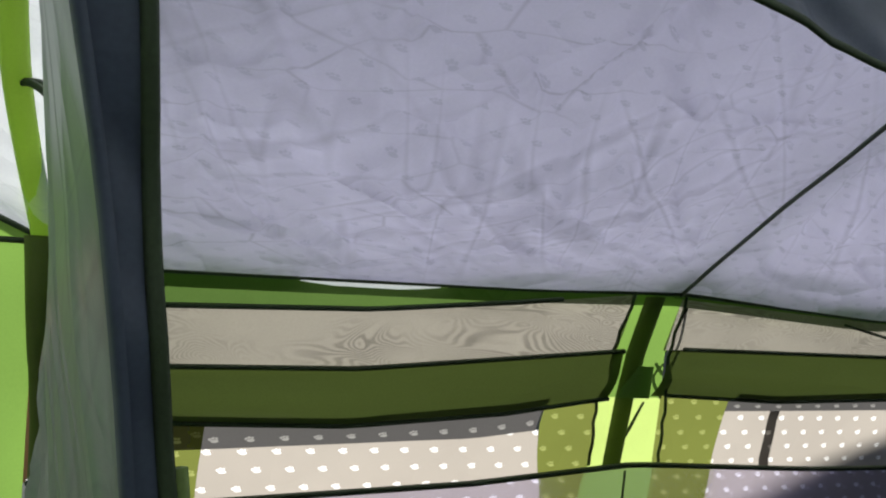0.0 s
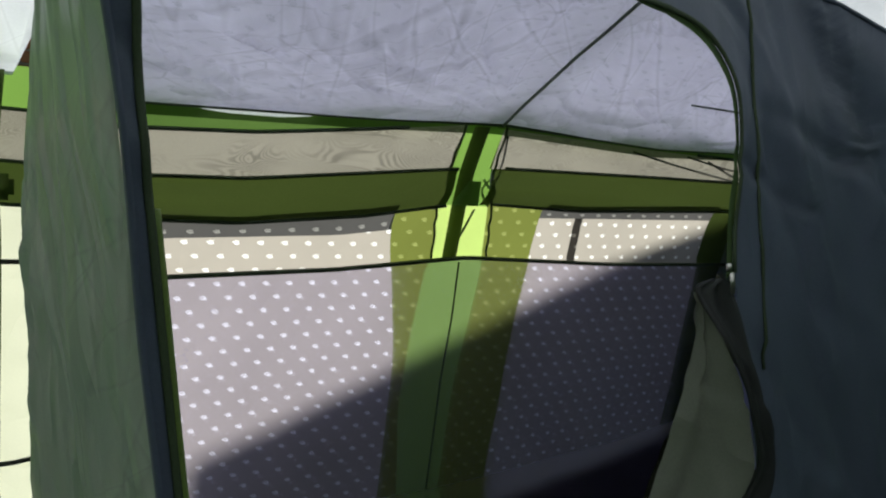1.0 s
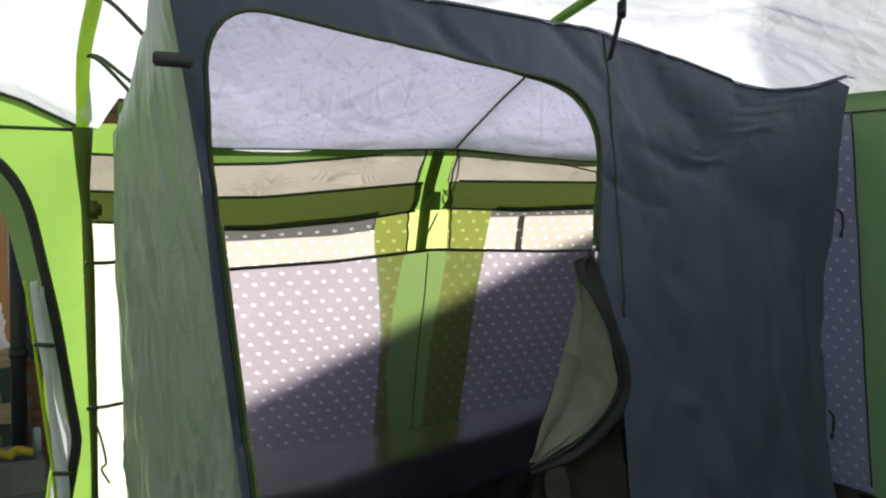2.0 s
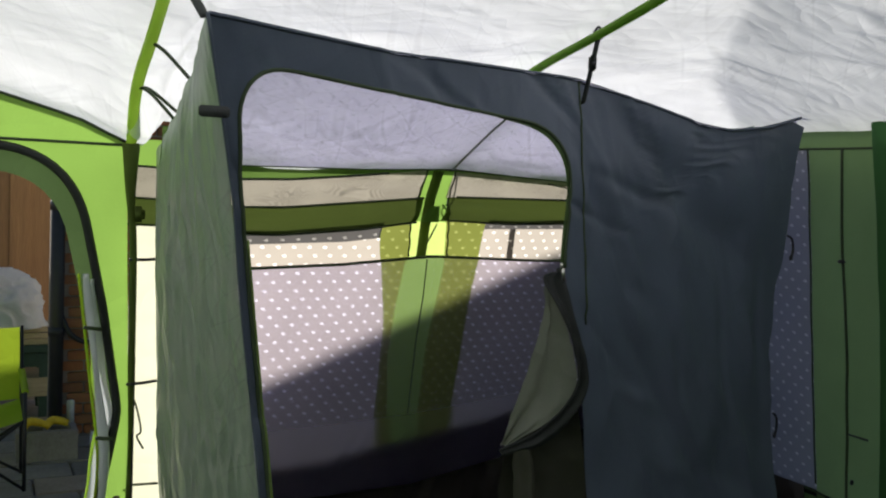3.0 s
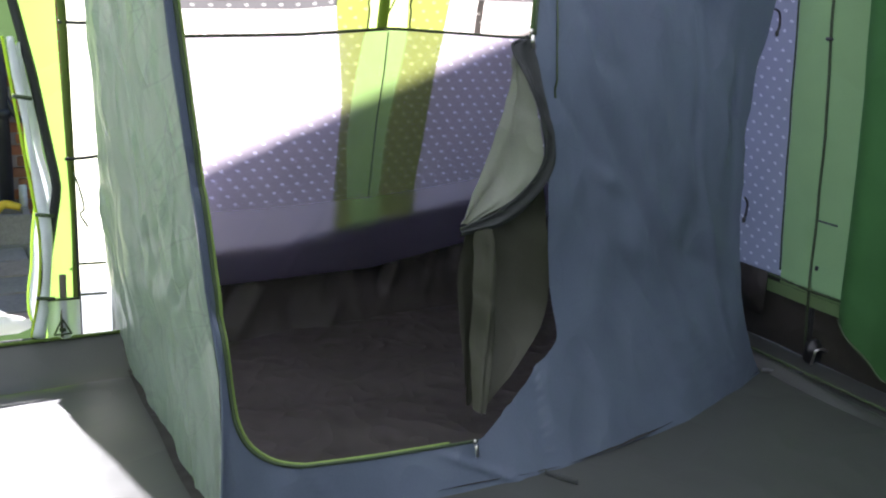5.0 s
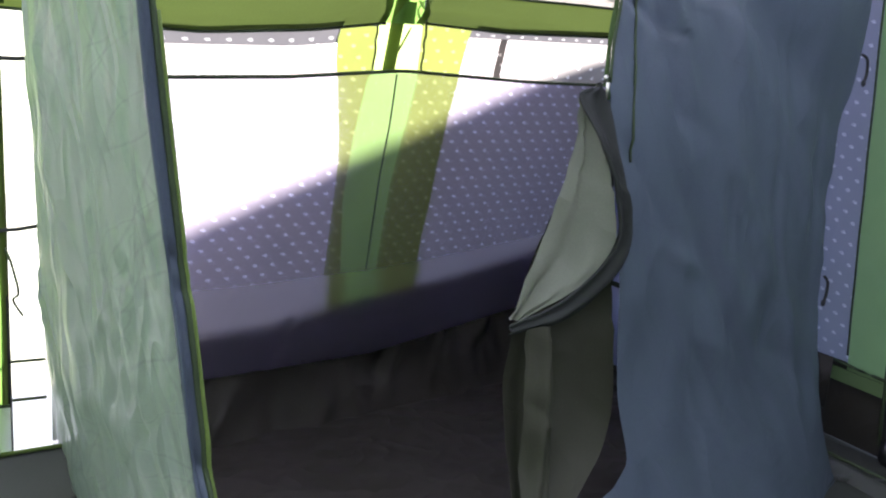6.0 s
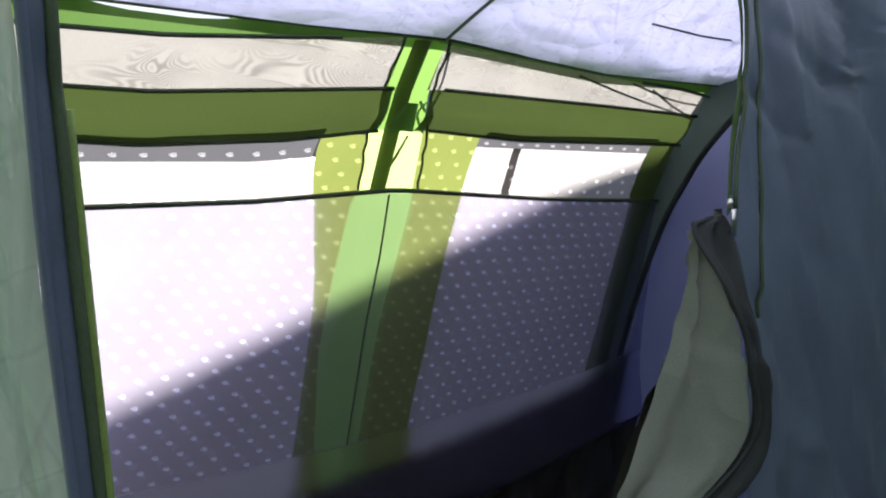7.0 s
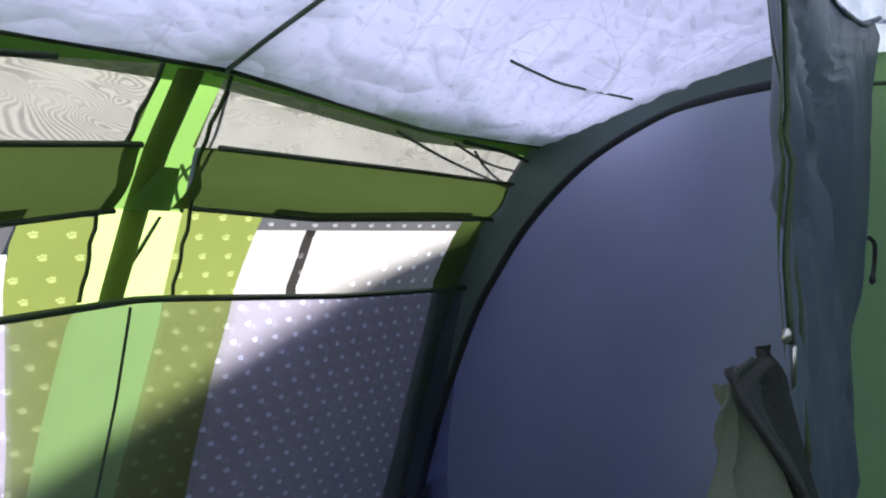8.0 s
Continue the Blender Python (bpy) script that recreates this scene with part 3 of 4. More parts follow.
def turnback(u, v):
    """The unzipped door's edge, turned back along the jamb."""
    z = 0.20 + 1.0 * v
    edge = step(z, ((0.2, -0.085), (0.36, -0.065), (0.55, -0.03), (0.70, -0.012), (1.20, -0.085)))
    return edge - (0.016 + 0.034 * math.sin(math.pi * v) ** 0.6) * (1 - u) - 0.004 * math.sin(v * 23), left_y(edge, z) + 0.004 - 0.02 * math.sin(math.pi * u) + 0.006 * math.sin(v * 17 + u * 3), z


part("door_turnback", sheet(turnback, 8, 40, (0.05, 1.0)), SHEETING, wall_left, "pale grey edge of the door turned back along the jamb")
part("turnback_binding", tube([turnback(0, v) for v in np.linspace(0, 1, 40)], 0.006, 5), LIME_PALE, wall_left, "lime binding on the turned edge")
part("eave_seam", tube([(x, left_y(x, 1.7) - 0.006, 1.692) for x in np.linspace(-3.2, 0.03, 30)], 0.006, 5), PIPING, wall_left)
part("roof_seam", tube([(x, left_y(x, left_top(x)) - 0.004, left_top(x)) for x in np.linspace(-3.2, 0.03, 40)], 0.006, 5), PIPING, wall_left)
part("sill", sheet(lambda u, v: (-3.2 + 3.43 * u, 1.58 + 0.158 * v + wob(u * 12, v, 0, 1, 0.01), 0.008 + 0.122 * v ** 1.4), 60, 6, (3.4, 0.2)), FLOOR, wall_left, "upright groundsheet lip")
part("sill_tape", tube([(-3.2, 1.732, 0.134), (0.2, 1.732, 0.134)], 0.007, 6), GREEN_TAPE, wall_left, "green binding on the lip")

# the strip of wall between the doorway leg and the bedroom
side_strip = thing("wall_strip", "sunlit pale tent panel beside the leg", "wall", kind="structure")


def strip_part(name, z0, z1, mat, label=""):
    def fn(u, v):
        x, z = 0.045 + 0.14 * u, z0 + (z1 - z0) * v
        return x, LEFT_Y + 0.05 + wob(x, 0, z, 9, 0.004) + 0.05 * max(0, 0.6 - z), z
    part(name, sheet(fn, 4, max(3, int((z1 - z0) * 20)), (0.25, z1 - z0)), mat, side_strip, label)


# sunlight on this strip is put into its pale yellow colour
PALE = cloth("sunlit pale yellow cloth", (0.80, 0.81, 0.62), 0.66, crease=0.2)
strip_part("window_pane", 0.40, 1.40, PALE, "pale sunlit window cloth")
strip_part("skirt", 0.0, 0.28, SHEETING, "pale plastic skirt")
strip_part("skirt_band", 0.28, 0.40, PALE)
strip_part("green_band", 1.40, 1.50, BAND)
strip_part("gauze_vent", 1.50, 1.62, MESH)
strip_part("top_strip", 1.62, 1.72, GREEN)
for z in (0.28, 0.40, 1.40, 1.50, 1.62):
    part("seam_tape", tube([(0.03, LEFT_Y + 0.03, z), (0.165, LEFT_Y + 0.03, z - 0.004)], 0.005, 5), PIPING, side_strip)

leg_left = thing("tent_leg", "green sleeved tent leg tied to the wall", "tent pole")
part("sleeve", tube(smooth_line(((0.055, 1.77, 0.03), (0.055, 1.765, 0.8), (0.05, 1.75, 1.30), (0.035, 1.735, 1.50), (0.03, 1.72, 1.70)), 30), lambda f: 0.014 + 0.018 * max(0, f - 0.7) / 0.3, 8), BAND, leg_left, "dark green pole sleeve")
part("pole", tube([(0.06, 1.765, 0.0), (0.06, 1.765, 0.9)], 0.010, 8), FRAME, leg_left, "dark steel pole")
for z in (0.80, 1.27):
    part("tie", tube([(0.035, 1.74, z), (0.10, 1.76, z - 0.002), (0.15, 1.78, z)], 0.006, 6), ZIP, leg_left, "black tie strap")
part("cord", tube(smooth_line(((0.06, 1.74, 0.75), (0.075, 1.73, 0.70), (0.09, 1.735, 0.62), (0.075, 1.73, 0.60), (0.10, 1.735, 0.55)), 20), 0.004, 5), PIPING, leg_left, "hanging tie cord")
part("knot", box((0.062, 1.735, 1.44), (0.05, 0.03, 0.06), 0.012), BAND, leg_left)

# right wall, leaning in
wall_right = thing("wall_right", "green tent wall with a paw print strip", "wall", kind="structure")


def right_x(y, z):
    return 2.90 - 0.13 * z + wob(0, y, z, 4, 0.008)


def right_panel(name, y0, y1, z0, z1, mat, label="", off=0.0):
    def fn(u, v):
        y, z = y0 + (y1 - y0) * u, z0 + (z1 - z0) * v
        return right_x(y, z) - off, y, z
    return part(name, sheet(fn, max(3, int(abs(y1 - y0) * 16)), max(4, int((z1 - z0) * 16)), (abs(y1 - y0), z1 - z0)), mat, wall_right, label)


right_panel("paw_strip", 1.42, 0.975, 0.33, 1.82, PAW_RIGHT, "lavender grey strip with paw prints")
right_panel("green_panel", 0.975, 0.80, 0.30, 1.82, GREEN_RIGHT, "mid green panel")
right_panel("green_panel", 0.80, -3.2, 0.30, 1.82, GREEN_RIGHT, "mid green panel")
right_panel("top_panel", 1.42, -3.2, 1.82, 2.02, GREEN_RIGHT, "green panel under the roof")
right_panel("hem_band", 1.04, -3.2, 0.245, 0.30, GREEN_RIGHT, "green hem band", 0.004)
right_panel("skirt", 2.2, -3.2, 0.0, 0.33, TUB_WALL, "dark plastic skirt", -0.015)
# mostly unseen corner, made pale to brighten the divider from behind
right_panel("back_corner", 2.2, 1.42, 0.36, 1.9, PAW_RIGHT, "added lavender grey corner panel with paw prints, brightens the divider")
part("seam_tape", tube([(right_x(0.80, z) - 0.01, 0.80 + 0.006 * math.sin(z * 5), z) for z in np.linspace(0.06, 1.82, 24)], 0.006, 5), PIPING, wall_right)
part("seam_tape", tube([(right_x(0.975, z) - 0.008, 0.975, z) for z in np.linspace(0.36, 1.82, 20)], 0.004, 5), PIPING, wall_right)
part("seam_tape", tube([(right_x(y, 1.82) - 0.008, y, 1.82) for y in np.linspace(1.42, -3, 30)], 0.005, 5), PIPING, wall_right)
part("hem_tape", tube([(right_x(y, 0.36) - 0.01, y, 0.325 - 0.004 * math.sin((1.0 - y) * 9)) for y in np.linspace(1.05, 0.5, 12)], 0.006, 5), PIPING, wall_right)
part("patch", box((2.82, 1.11, 0.24), (0.012, 0.20, 0.20), 0.004), TUB, wall_right, "dark flap below the strip")

# the remaining walls, closing the tent
front_wall = part("wall_front", sheet(lambda u, v: (-3.2 + 6.1 * u, -3.2 + 0.1 * v, 2.2 * v), 30, 10, (6, 2.2)), GREY_WALL)
tagged(front_wall, "grey tent wall behind the living space", "wall", kind="structure")
far_wall = part("wall_side", sheet(lambda u, v: (-3.2 + 0.1 * v, -3.2 + 5.0 * u, 1.8 * v), 30, 10, (5, 1.8)), GREEN)
tagged(far_wall, "lime green tent wall of the living space", "wall", kind="structure")

# roof
CANOPY_FOLDS = Creases(41, 90, 3.3, 4.2, 0.016, 0.07, 2.5, 2.2)


def roof_fn(u, v):
    x, y = -3.3 + 6.1 * u, -3.4 + 5.2 * v
    if x > 0.1:
        y = -3.4 + (back_y(x, 1.66) + 0.04 + 3.4) * v
    return x, y, roof_z(x, y) + wob(x, y, 0, 2.2, 0.012) + wob(x, y, 5, 6, 0.004) + CANOPY_FOLDS.at(x + 0.5, y + 2.5)


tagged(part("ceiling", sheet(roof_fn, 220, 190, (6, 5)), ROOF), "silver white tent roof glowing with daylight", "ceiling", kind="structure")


def roof_pole(name, points, label, mat=None):
    ob = thing(name, label, "tent pole")
    part("sleeve", tube(smooth_line(points, 40), 0.020, 8, False, 0.6), mat or GREEN, ob, "lime green pole sleeve")
    return ob


roof_pole("roof_pole", ((1.27, 1.60, 1.69), (1.27, 1.30, 1.88), (1.27, 0.966, 2.01), (1.27, 0.53, 2.105), (1.27, 0.1, 2.21), (1.2, -1.0, 2.46)), "lime green sleeved pole under the roof")
# this sleeve's paler lime puts the sunlight on it into the colour
roof_pole("roof_pole", ((0.03, 1.72, 1.70), (-0.01, 1.35, 1.87), (-0.02, 1.0, 2.0), (-0.05, 0.55, 2.11), (-0.1, 0.0, 2.24), (-0.2, -1.0, 2.46)), "lime green sleeved pole beside the bedroom, coloured paler as sunlit", LIME_PALE)

# ---------------------------------------------------------------- bedroom inner tent
bedroom = thing("inner_tent", "slate grey hanging bedroom tent with an unzipped door", "inner tent")


def left_edge(z):
    return step(z, ((0, 0.237), (0.2, 0.250), (0.43, 0.248), (0.67, 0.218), (1.0, 0.178), (1.28, 0.135), (1.45, 0.114), (1.6, 0.090), (1.8, 0.045), (1.985, 0.0)))


def front_top(x):
    return step(x, ((0, 1.985), (0.57, 1.968), (1.13, 1.982), (1.374, 1.985), (1.66, 1.930), (1.95, 1.875), (2.1, 1.862), (2.32, 1.888), (2.53, 1.95)))


def right_edge(z):
    return step(z, ((0, 2.57), (0.08, 2.51), (0.2, 2.46), (0.32, 2.415), (0.5, 2.392), (0.75, 2.383), (1.0, 2.383), (1.13, 2.398), (1.42, 2.442), (1.66, 2.47), (1.97, 2.53)))


DOOR = rounded(((0.092, 1.885, 0.20), (1.315, 1.80, 0.30), (1.268, 1.344, 0.05), (1.345, 0.95, 0.30), (1.40, 0.36, 0.05), (1.05, 0.130, 0.05), (0.305, 0.155, 0.22), (0.214, 0.93, 0.5), (0.126, 1.55, 0.5)), 12)


# long slack drapes that run down and to the right: x, z, lean, depth, breadth
DRAPES = ((1.85, 0.72, 1.55, 0.036, 0.045), (1.75, 0.95, 1.7, -0.026, 0.06), (1.60, 1.25, 1.9, 0.024, 0.035), (2.05, 0.85, 1.4, -0.022, 0.05), (1.95, 1.55, 0.75, 0.022, 0.06), (2.2, 1.2, 1.1, 0.018, 0.04))
FRONT_FOLDS = Creases(8, 110, 2.7, 2.0, 0.015, 0.035, 2.1, 1.8)


def front_place(x, z):
    fold = 0.0
    if x > 1.2:
        g = min(1, (x - 1.2) / 0.3) * min(1.0, max(0, (2.6 - x) / 0.2))
        fold = g * (0.014 * math.sin(x * 15 + z * 1.7 + 2 * noise.noise(Vector((x * 2, z, 0)))) + 0.010 * math.sin(x * 31 - z * 2.2))
    dx, dz = x - 1.374, 2.02 - z
    fan = math.hypot(dx, dz)
    if x > 1.3:
        fold = 0.2 * fold + min(0.006, 0.006 * fan) * math.sin(math.atan2(dx, dz) * 15 + 1.2 * noise.noise(Vector((x * 1.5, z * 1.5, 4)))) * min(1.0, max(0, (2.6 - x) / 0.15))
    for x0, z0, lean, depth, broad in DRAPES:
        d = ((x - x0) * lean + (z - z0)) / math.hypot(lean, 1)
        along = ((x - x0) - lean * (z - z0)) / math.hypot(lean, 1)
        fold += depth * math.exp(-(d / broad) ** 2) * math.exp(-(along / 0.55) ** 4)
    return x, front_y(x, z) + fold + wob(x, 7, z, 3.5, 0.010) + FRONT_FOLDS.at(x, z), z


outline = [Vector((left_edge(z), z)) for z in np.linspace(0, 1.985, 40)]
outline += [Vector((x, front_top(x))) for x in np.linspace(0.02, 2.515, 70)]
outline += [Vector((right_edge(z), z)) for z in np.linspace(1.95, 0, 40)]
outline += [Vector((x, 0.0)) for x in np.linspace(2.55, 0.26, 60)]
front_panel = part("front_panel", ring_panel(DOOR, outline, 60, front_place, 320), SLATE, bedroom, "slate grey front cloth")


def on_front(x, z, off=0.0):
    p = front_place(x, z)
    return p[0], p[1] - off, p[2]


door_line = resample(DOOR, 200)
foot = min(range(len(door_line)), key=lambda k: (door_line[k] - Vector((1.03, 0.133))).length)
zip_line = [p for p in door_line[foot:] + door_line[:foot] if not (p.x > 1.05 and p.y < 1.33)]
part("door_zip", tube([on_front(p.x, p.y, 0.003) for p in zip_line], 0.0055, 6, False, 0.6), PIPING, front_panel, "dark green door zip")
FACING_LINE = [p for p in zip_line if p.y > 1.33 and p.x > 0.9]


def facing_fn(u, v):
    """A narrow green facing inside the zip, over the top and down to the pull."""
    p = FACING_LINE[round(u * (len(FACING_LINE) - 1))]
    q = p + (Vector((0.75, 1.0)) - p).normalized() * 0.024 * v * min(1.0, max(0.15, (p.x - 0.9) / 0.35))
    x, y, z = on_front(q.x, q.y, -0.004)
    return x, y, z


part("door_facing", sheet(facing_fn, len(FACING_LINE) - 1, 2, (2.0, 0.03)), FACING, front_panel, "dark green facing inside the zip")
low = [p for p in door_line if p.x < 0.36 and p.y < 1.45 or p.y < 0.2 and p.x < 0.95]
low.sort(key=lambda p: math.atan2(p.y - 0.9, p.x - 0.8) % math.tau)
part("door_binding", tube([on_front(p.x + 0.008, p.y + 0.003, -0.002) for p in low], 0.0055, 5), GREEN_TAPE, front_panel, "green binding along the zip")
part("side_seam", tube([on_front(1.372 + 0.012 * math.sin(z * 3), z, 0.002) for z in np.linspace(1.98, 1.15, 30)], 0.004, 5), PIPING, front_panel)
part("corner_seam", tube([on_front(left_edge(z) + 0.004, z, 0.004) for z in np.linspace(0, 1.98, 40)], 0.005, 5), SLATE, front_panel)
hem = part("top_hem", tube([on_front(x, front_top(x) - 0.004, 0.0) for x in np.linspace(0.01, 2.495, 80)], 0.006, 6), SLATE, front_panel)


SIDE_FOLDS = Creases(5, 60, 1.6, 1.95, 0.017, 0.030, 1.70, 2.2)


def side_fn(u, v):
    """The bedroom's outer side, from the front corner to the back."""
    ztop = 1.985 + (1.68 - 1.985) * u ** 0.9
    z = ztop * v
    x0, y0 = left_edge(z), front_y(left_edge(z), z)
    x1, y1 = 0.21 - 0.09 * v, 2.04 - 0.32 * v
    x, y = x0 + (x1 - x0) * u, y0 + (y1 - y0) * u
    inside = math.sin(math.pi * u) ** 0.5 * (0.35 + 0.65 * math.sin(math.pi * min(1, v + 0.1)))
    return x + inside * (0.008 * math.sin(u * 21 + v * 2) + 0.006 * math.sin(u * 43 - v * 5) + wob(u * 2, v * 3, 1, 4, 0.014) + SIDE_FOLDS.at(u * 1.6, v * 1.95)) - 0.062 * math.sin(math.pi * u) ** 0.8 * (1 - v ** 10) * min(1.0, 3.5 * v), y, z


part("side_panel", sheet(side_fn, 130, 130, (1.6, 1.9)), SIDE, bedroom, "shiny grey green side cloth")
part("ventilation_tab", box((0.03, 0.41, 1.75), (0.075, 0.012, 0.028), 0.004), WEB, bedroom, "dark webbing tab")


# ceiling of the bedroom: two cloths meeting at a seam
def roof_corner(f):
    a, b = Vector((1.285, 1.59, 1.662)), Vector((1.236, 0.79, 1.975))
    p = a.lerp(b, f)
    return p


ROOF_FOLDS = Creases(11, 150, 1.25, 1.35, 0.015, 0.020)


def ceil_left(u, v):
    xb = 0.14 + (1.285 - 0.14) * u
    xf = 0.01 + (1.236 - 0.01) * u
    yb = back_y(xb, 1.66) - 0.02
    yf = front_y(xf, 1.97)
    x, y = xb + (xf - xb) * v, yb + (yf - yb) * v
    z = EAVE(xb) + (front_top(xf) - 0.006 - EAVE(xb)) * v + 0.01 * math.sin(math.pi * v)
    sag = math.sin(math.pi * u) * math.sin(math.pi * v)
    z += sag * (-0.03 + 0.016 * math.sin(v * 9 + u * 3)) - 0.02 * math.sin(math.pi * u) * math.exp(-((v - 0.40 - 0.12 * u) / 0.05) ** 2) + wob(x, y, 2, 5, 0.006) * math.sin(math.pi * v)
    return x, y, z + ROOF_FOLDS.at(u * 1.2, v * 1.2) * min(1.0, 8 * u * (1 - u), 8 * v * (1 - v))


def ceil_right(u, v):
    xb = 1.285 + (2.53 - 1.285) * u
    xf = 1.236 + (2.52 - 1.236) * u
    yb = back_y(xb, 1.66) - 0.02
    yf = front_y(xf, 1.93)
    x, y = xb + (xf - xb) * v, yb + (yf - yb) * v
    z = EAVE(xb) + (front_top(xf) - 0.006 - EAVE(xb)) * v + 0.01 * math.sin(math.pi * v) * (1 - u)
    sag = math.sin(math.pi * u) * math.sin(math.pi * v)
    z += sag * (0.05 + 0.022 * math.sin(u * 14 + v * 3) + 0.010 * math.sin(u * 37 - v * 5)) + wob(x, y, 2, 5, 0.006) * math.sin(math.pi * v)
    return x, y, z + ROOF_FOLDS.at(u * 1.2, v * 1.1 + 0.2) * min(1.0, 8 * u * (1 - u), 8 * v * (1 - v))


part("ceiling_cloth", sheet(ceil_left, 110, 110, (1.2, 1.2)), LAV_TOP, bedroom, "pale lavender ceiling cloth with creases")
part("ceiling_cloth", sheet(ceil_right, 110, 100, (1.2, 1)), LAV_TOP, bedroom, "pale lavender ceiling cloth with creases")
part("ceiling_seam", tube([Vector(ceil_left(1, v)) - Vector((0, 0, 0.004)) for v in np.linspace(0, 1, 40)], 0.0045, 5), SEAM_TAPE, bedroom, "dark ceiling seam")

# inner back wall: sheer cloth up to the seam, dark tub below
TUB_TOP = at_x((0.2, 0.25), (1.3, 0.24), (2.0, 0.34), (2.6, 0.48))


PULLS = Creases(17, 30, 1.2, 1.3, 0.010, 0.03, 0.75, 1.6)


def inner_back(u, v):
    x = 0.20 + 2.36 * u
    z = TUB_TOP(x) + (SEAM(x) - TUB_TOP(x)) * v
    ripple = 0.006 * math.sin(x * 9 + z * 6) * math.sin(math.pi * v) + PULLS.at(x, z)
    return x, back_y(x, z) - 0.045 - 0.17 * (1 - v) ** 2.2 + ripple, z


part("back_cloth", sheet(lambda u, v: inner_back(u, 0.30 + 0.70 * v), 140, 44, (2.4, 0.7)), LAV, bedroom, "sheer lavender wall cloth")
part("back_hem", sheet(lambda u, v: inner_back(u, 0.30 * v), 140, 18, (2.4, 0.3)), LAV_LOW, bedroom, "closer woven lavender cloth along the foot")


TUB_FOLDS = Creases(31, 60, 2.6, 0.4, 0.030, 0.05, 1.4)


def tub_back(u, v):
    x = 0.20 + 2.36 * u
    z = 0.012 + (TUB_TOP(x) - 0.012) * v
    return x, back_y(x, z) - 0.20 - 0.08 * (1 - v) ** 2 + wob(x, 0, z, 6, 0.02) + TUB_FOLDS.at(x, z), z + 0.4 * TUB_FOLDS.at(x + 0.3, z)


part("tub_wall", sheet(tub_back, 130, 24, (2.4, 0.4)), TUB_WALL, bedroom, "dark tub wall of the bedroom floor")
seam = seam_tape("back_seam", SEAM, 0.20, 2.56, off=-0.05, r=0.007, parent=bedroom)
part("centre_seam", tube([(leg_line(z), back_y(1.3, z) - 0.052, z) for z in np.linspace(0.4, 1.27, 30)], 0.003, 5), PIPING, bedroom)


def bed_floor(u, v):
    x = 0.20 + 2.36 * u
    y0, y1 = front_y(x, 0.0) + 0.01, back_y(x, 0) - 0.26
    y = y0 + (y1 - y0) * v
    return x, y, 0.016 + wob(x, y, 0, 2.5, 0.008) + 0.006 * math.sin(y * 12 + x * 4)


part("bedroom_floor", sheet(bed_floor, 60, 40, (2.3, 1.6)), TUB, bedroom, "black bedroom groundsheet with creases")

# dividing wall with its arched zip
def div_x(y, z):
    f = min(1.0, max(0.0, (y - 0.86) / 0.5))
    f = f * f * (3 - 2 * f)
    return (right_edge(z) - 0.014) * (1 - f) + (2.535 + 0.05 * (1 - z / 1.7)) * f + wob(0, y, z, 3, 0.008) * f


def div_top(y):
    return step(y, ((0.95, 1.93), (1.2, 1.885), (1.40, 1.80), (1.616, 1.715), (1.76, 1.65)))


def div_fn(u, v):
    z0 = 0.012
    ya, yb = front_y(2.55, 1.9 * v) + 0.035, back_y(2.55, 1.66 * v) - 0.05
    y = ya + (yb - ya) * u
    z = z0 + (div_top(y) - z0) * v
    return div_x(y, z), y, z


part("divider", sheet(div_fn, 40, 40, (1.1, 1.8)), DIVIDER, bedroom, "blue lavender dividing cloth")


def rim(u, v):
    """Grey green facing that follows the back edge and the top of the divider."""
    path = smooth_line(((2.55, 2.185, 0.39), (2.54, 2.13, 0.70), (2.53, 2.05, 1.00), (2.515, 1.95, 1.257), (2.49, 1.86, 1.44), (2.475, 1.757, 1.65), (2.475, 1.616, 1.722), (2.465, 1.40, 1.812), (2.445, 1.2, 1.885), (2.43, 1.05, 1.905)), 40)
    inner = smooth_line(((2.54, 2.100, 0.39), (2.53, 2.045, 0.66), (2.52, 1.975, 0.92), (2.51, 1.885, 1.166), (2.50, 1.805, 1.31), (2.49, 1.700, 1.46), (2.485, 1.543, 1.616), (2.475, 1.35, 1.727), (2.455, 1.2, 1.768), (2.435, 1.05, 1.79)), 40)
    i = round(u * 40)
    p = path[i].lerp(inner[i], v)
    return p.x - 0.012, p.y, p.z


part("divider_facing", sheet(rim, 40, 4, (2.2, 0.1)), cloth("grey green facing cloth", (0.17, 0.22, 0.19), 0.25, crease=0.3), bedroom, "grey green facing")
part("divider_zip", tube([Vector(rim(u, 1.0)) - Vector((0.012, 0, 0)) for u in np.linspace(0, 1, 41)], 0.015, 6, False, 0.6), ZIP, bedroom, "thick black arched zip")
part("divider_zip", tube([(div_x(y, 0.39) - 0.02, y, 0.39) for y in np.linspace(2.08, 1.0, 20)], 0.012, 6, False, 0.6), ZIP, bedroom, "black zip along the foot")
part("divider_loop", tube([Vector(p) + Vector((0, 0, -0.042)) for p in smooth_line(((1.745, 1.343, 1.785), (1.90, 1.368, 1.785), (2.03, 1.38, 1.785), (2.29, 1.35, 1.79)), 24)], 0.003, 5), SEAM_TAPE, bedroom)

# the unzipped door, folded back behind the opening
FLAP_FOLDS = Creases(21, 30, 0.3, 0.6, 0.007, 0.03, 0.2)


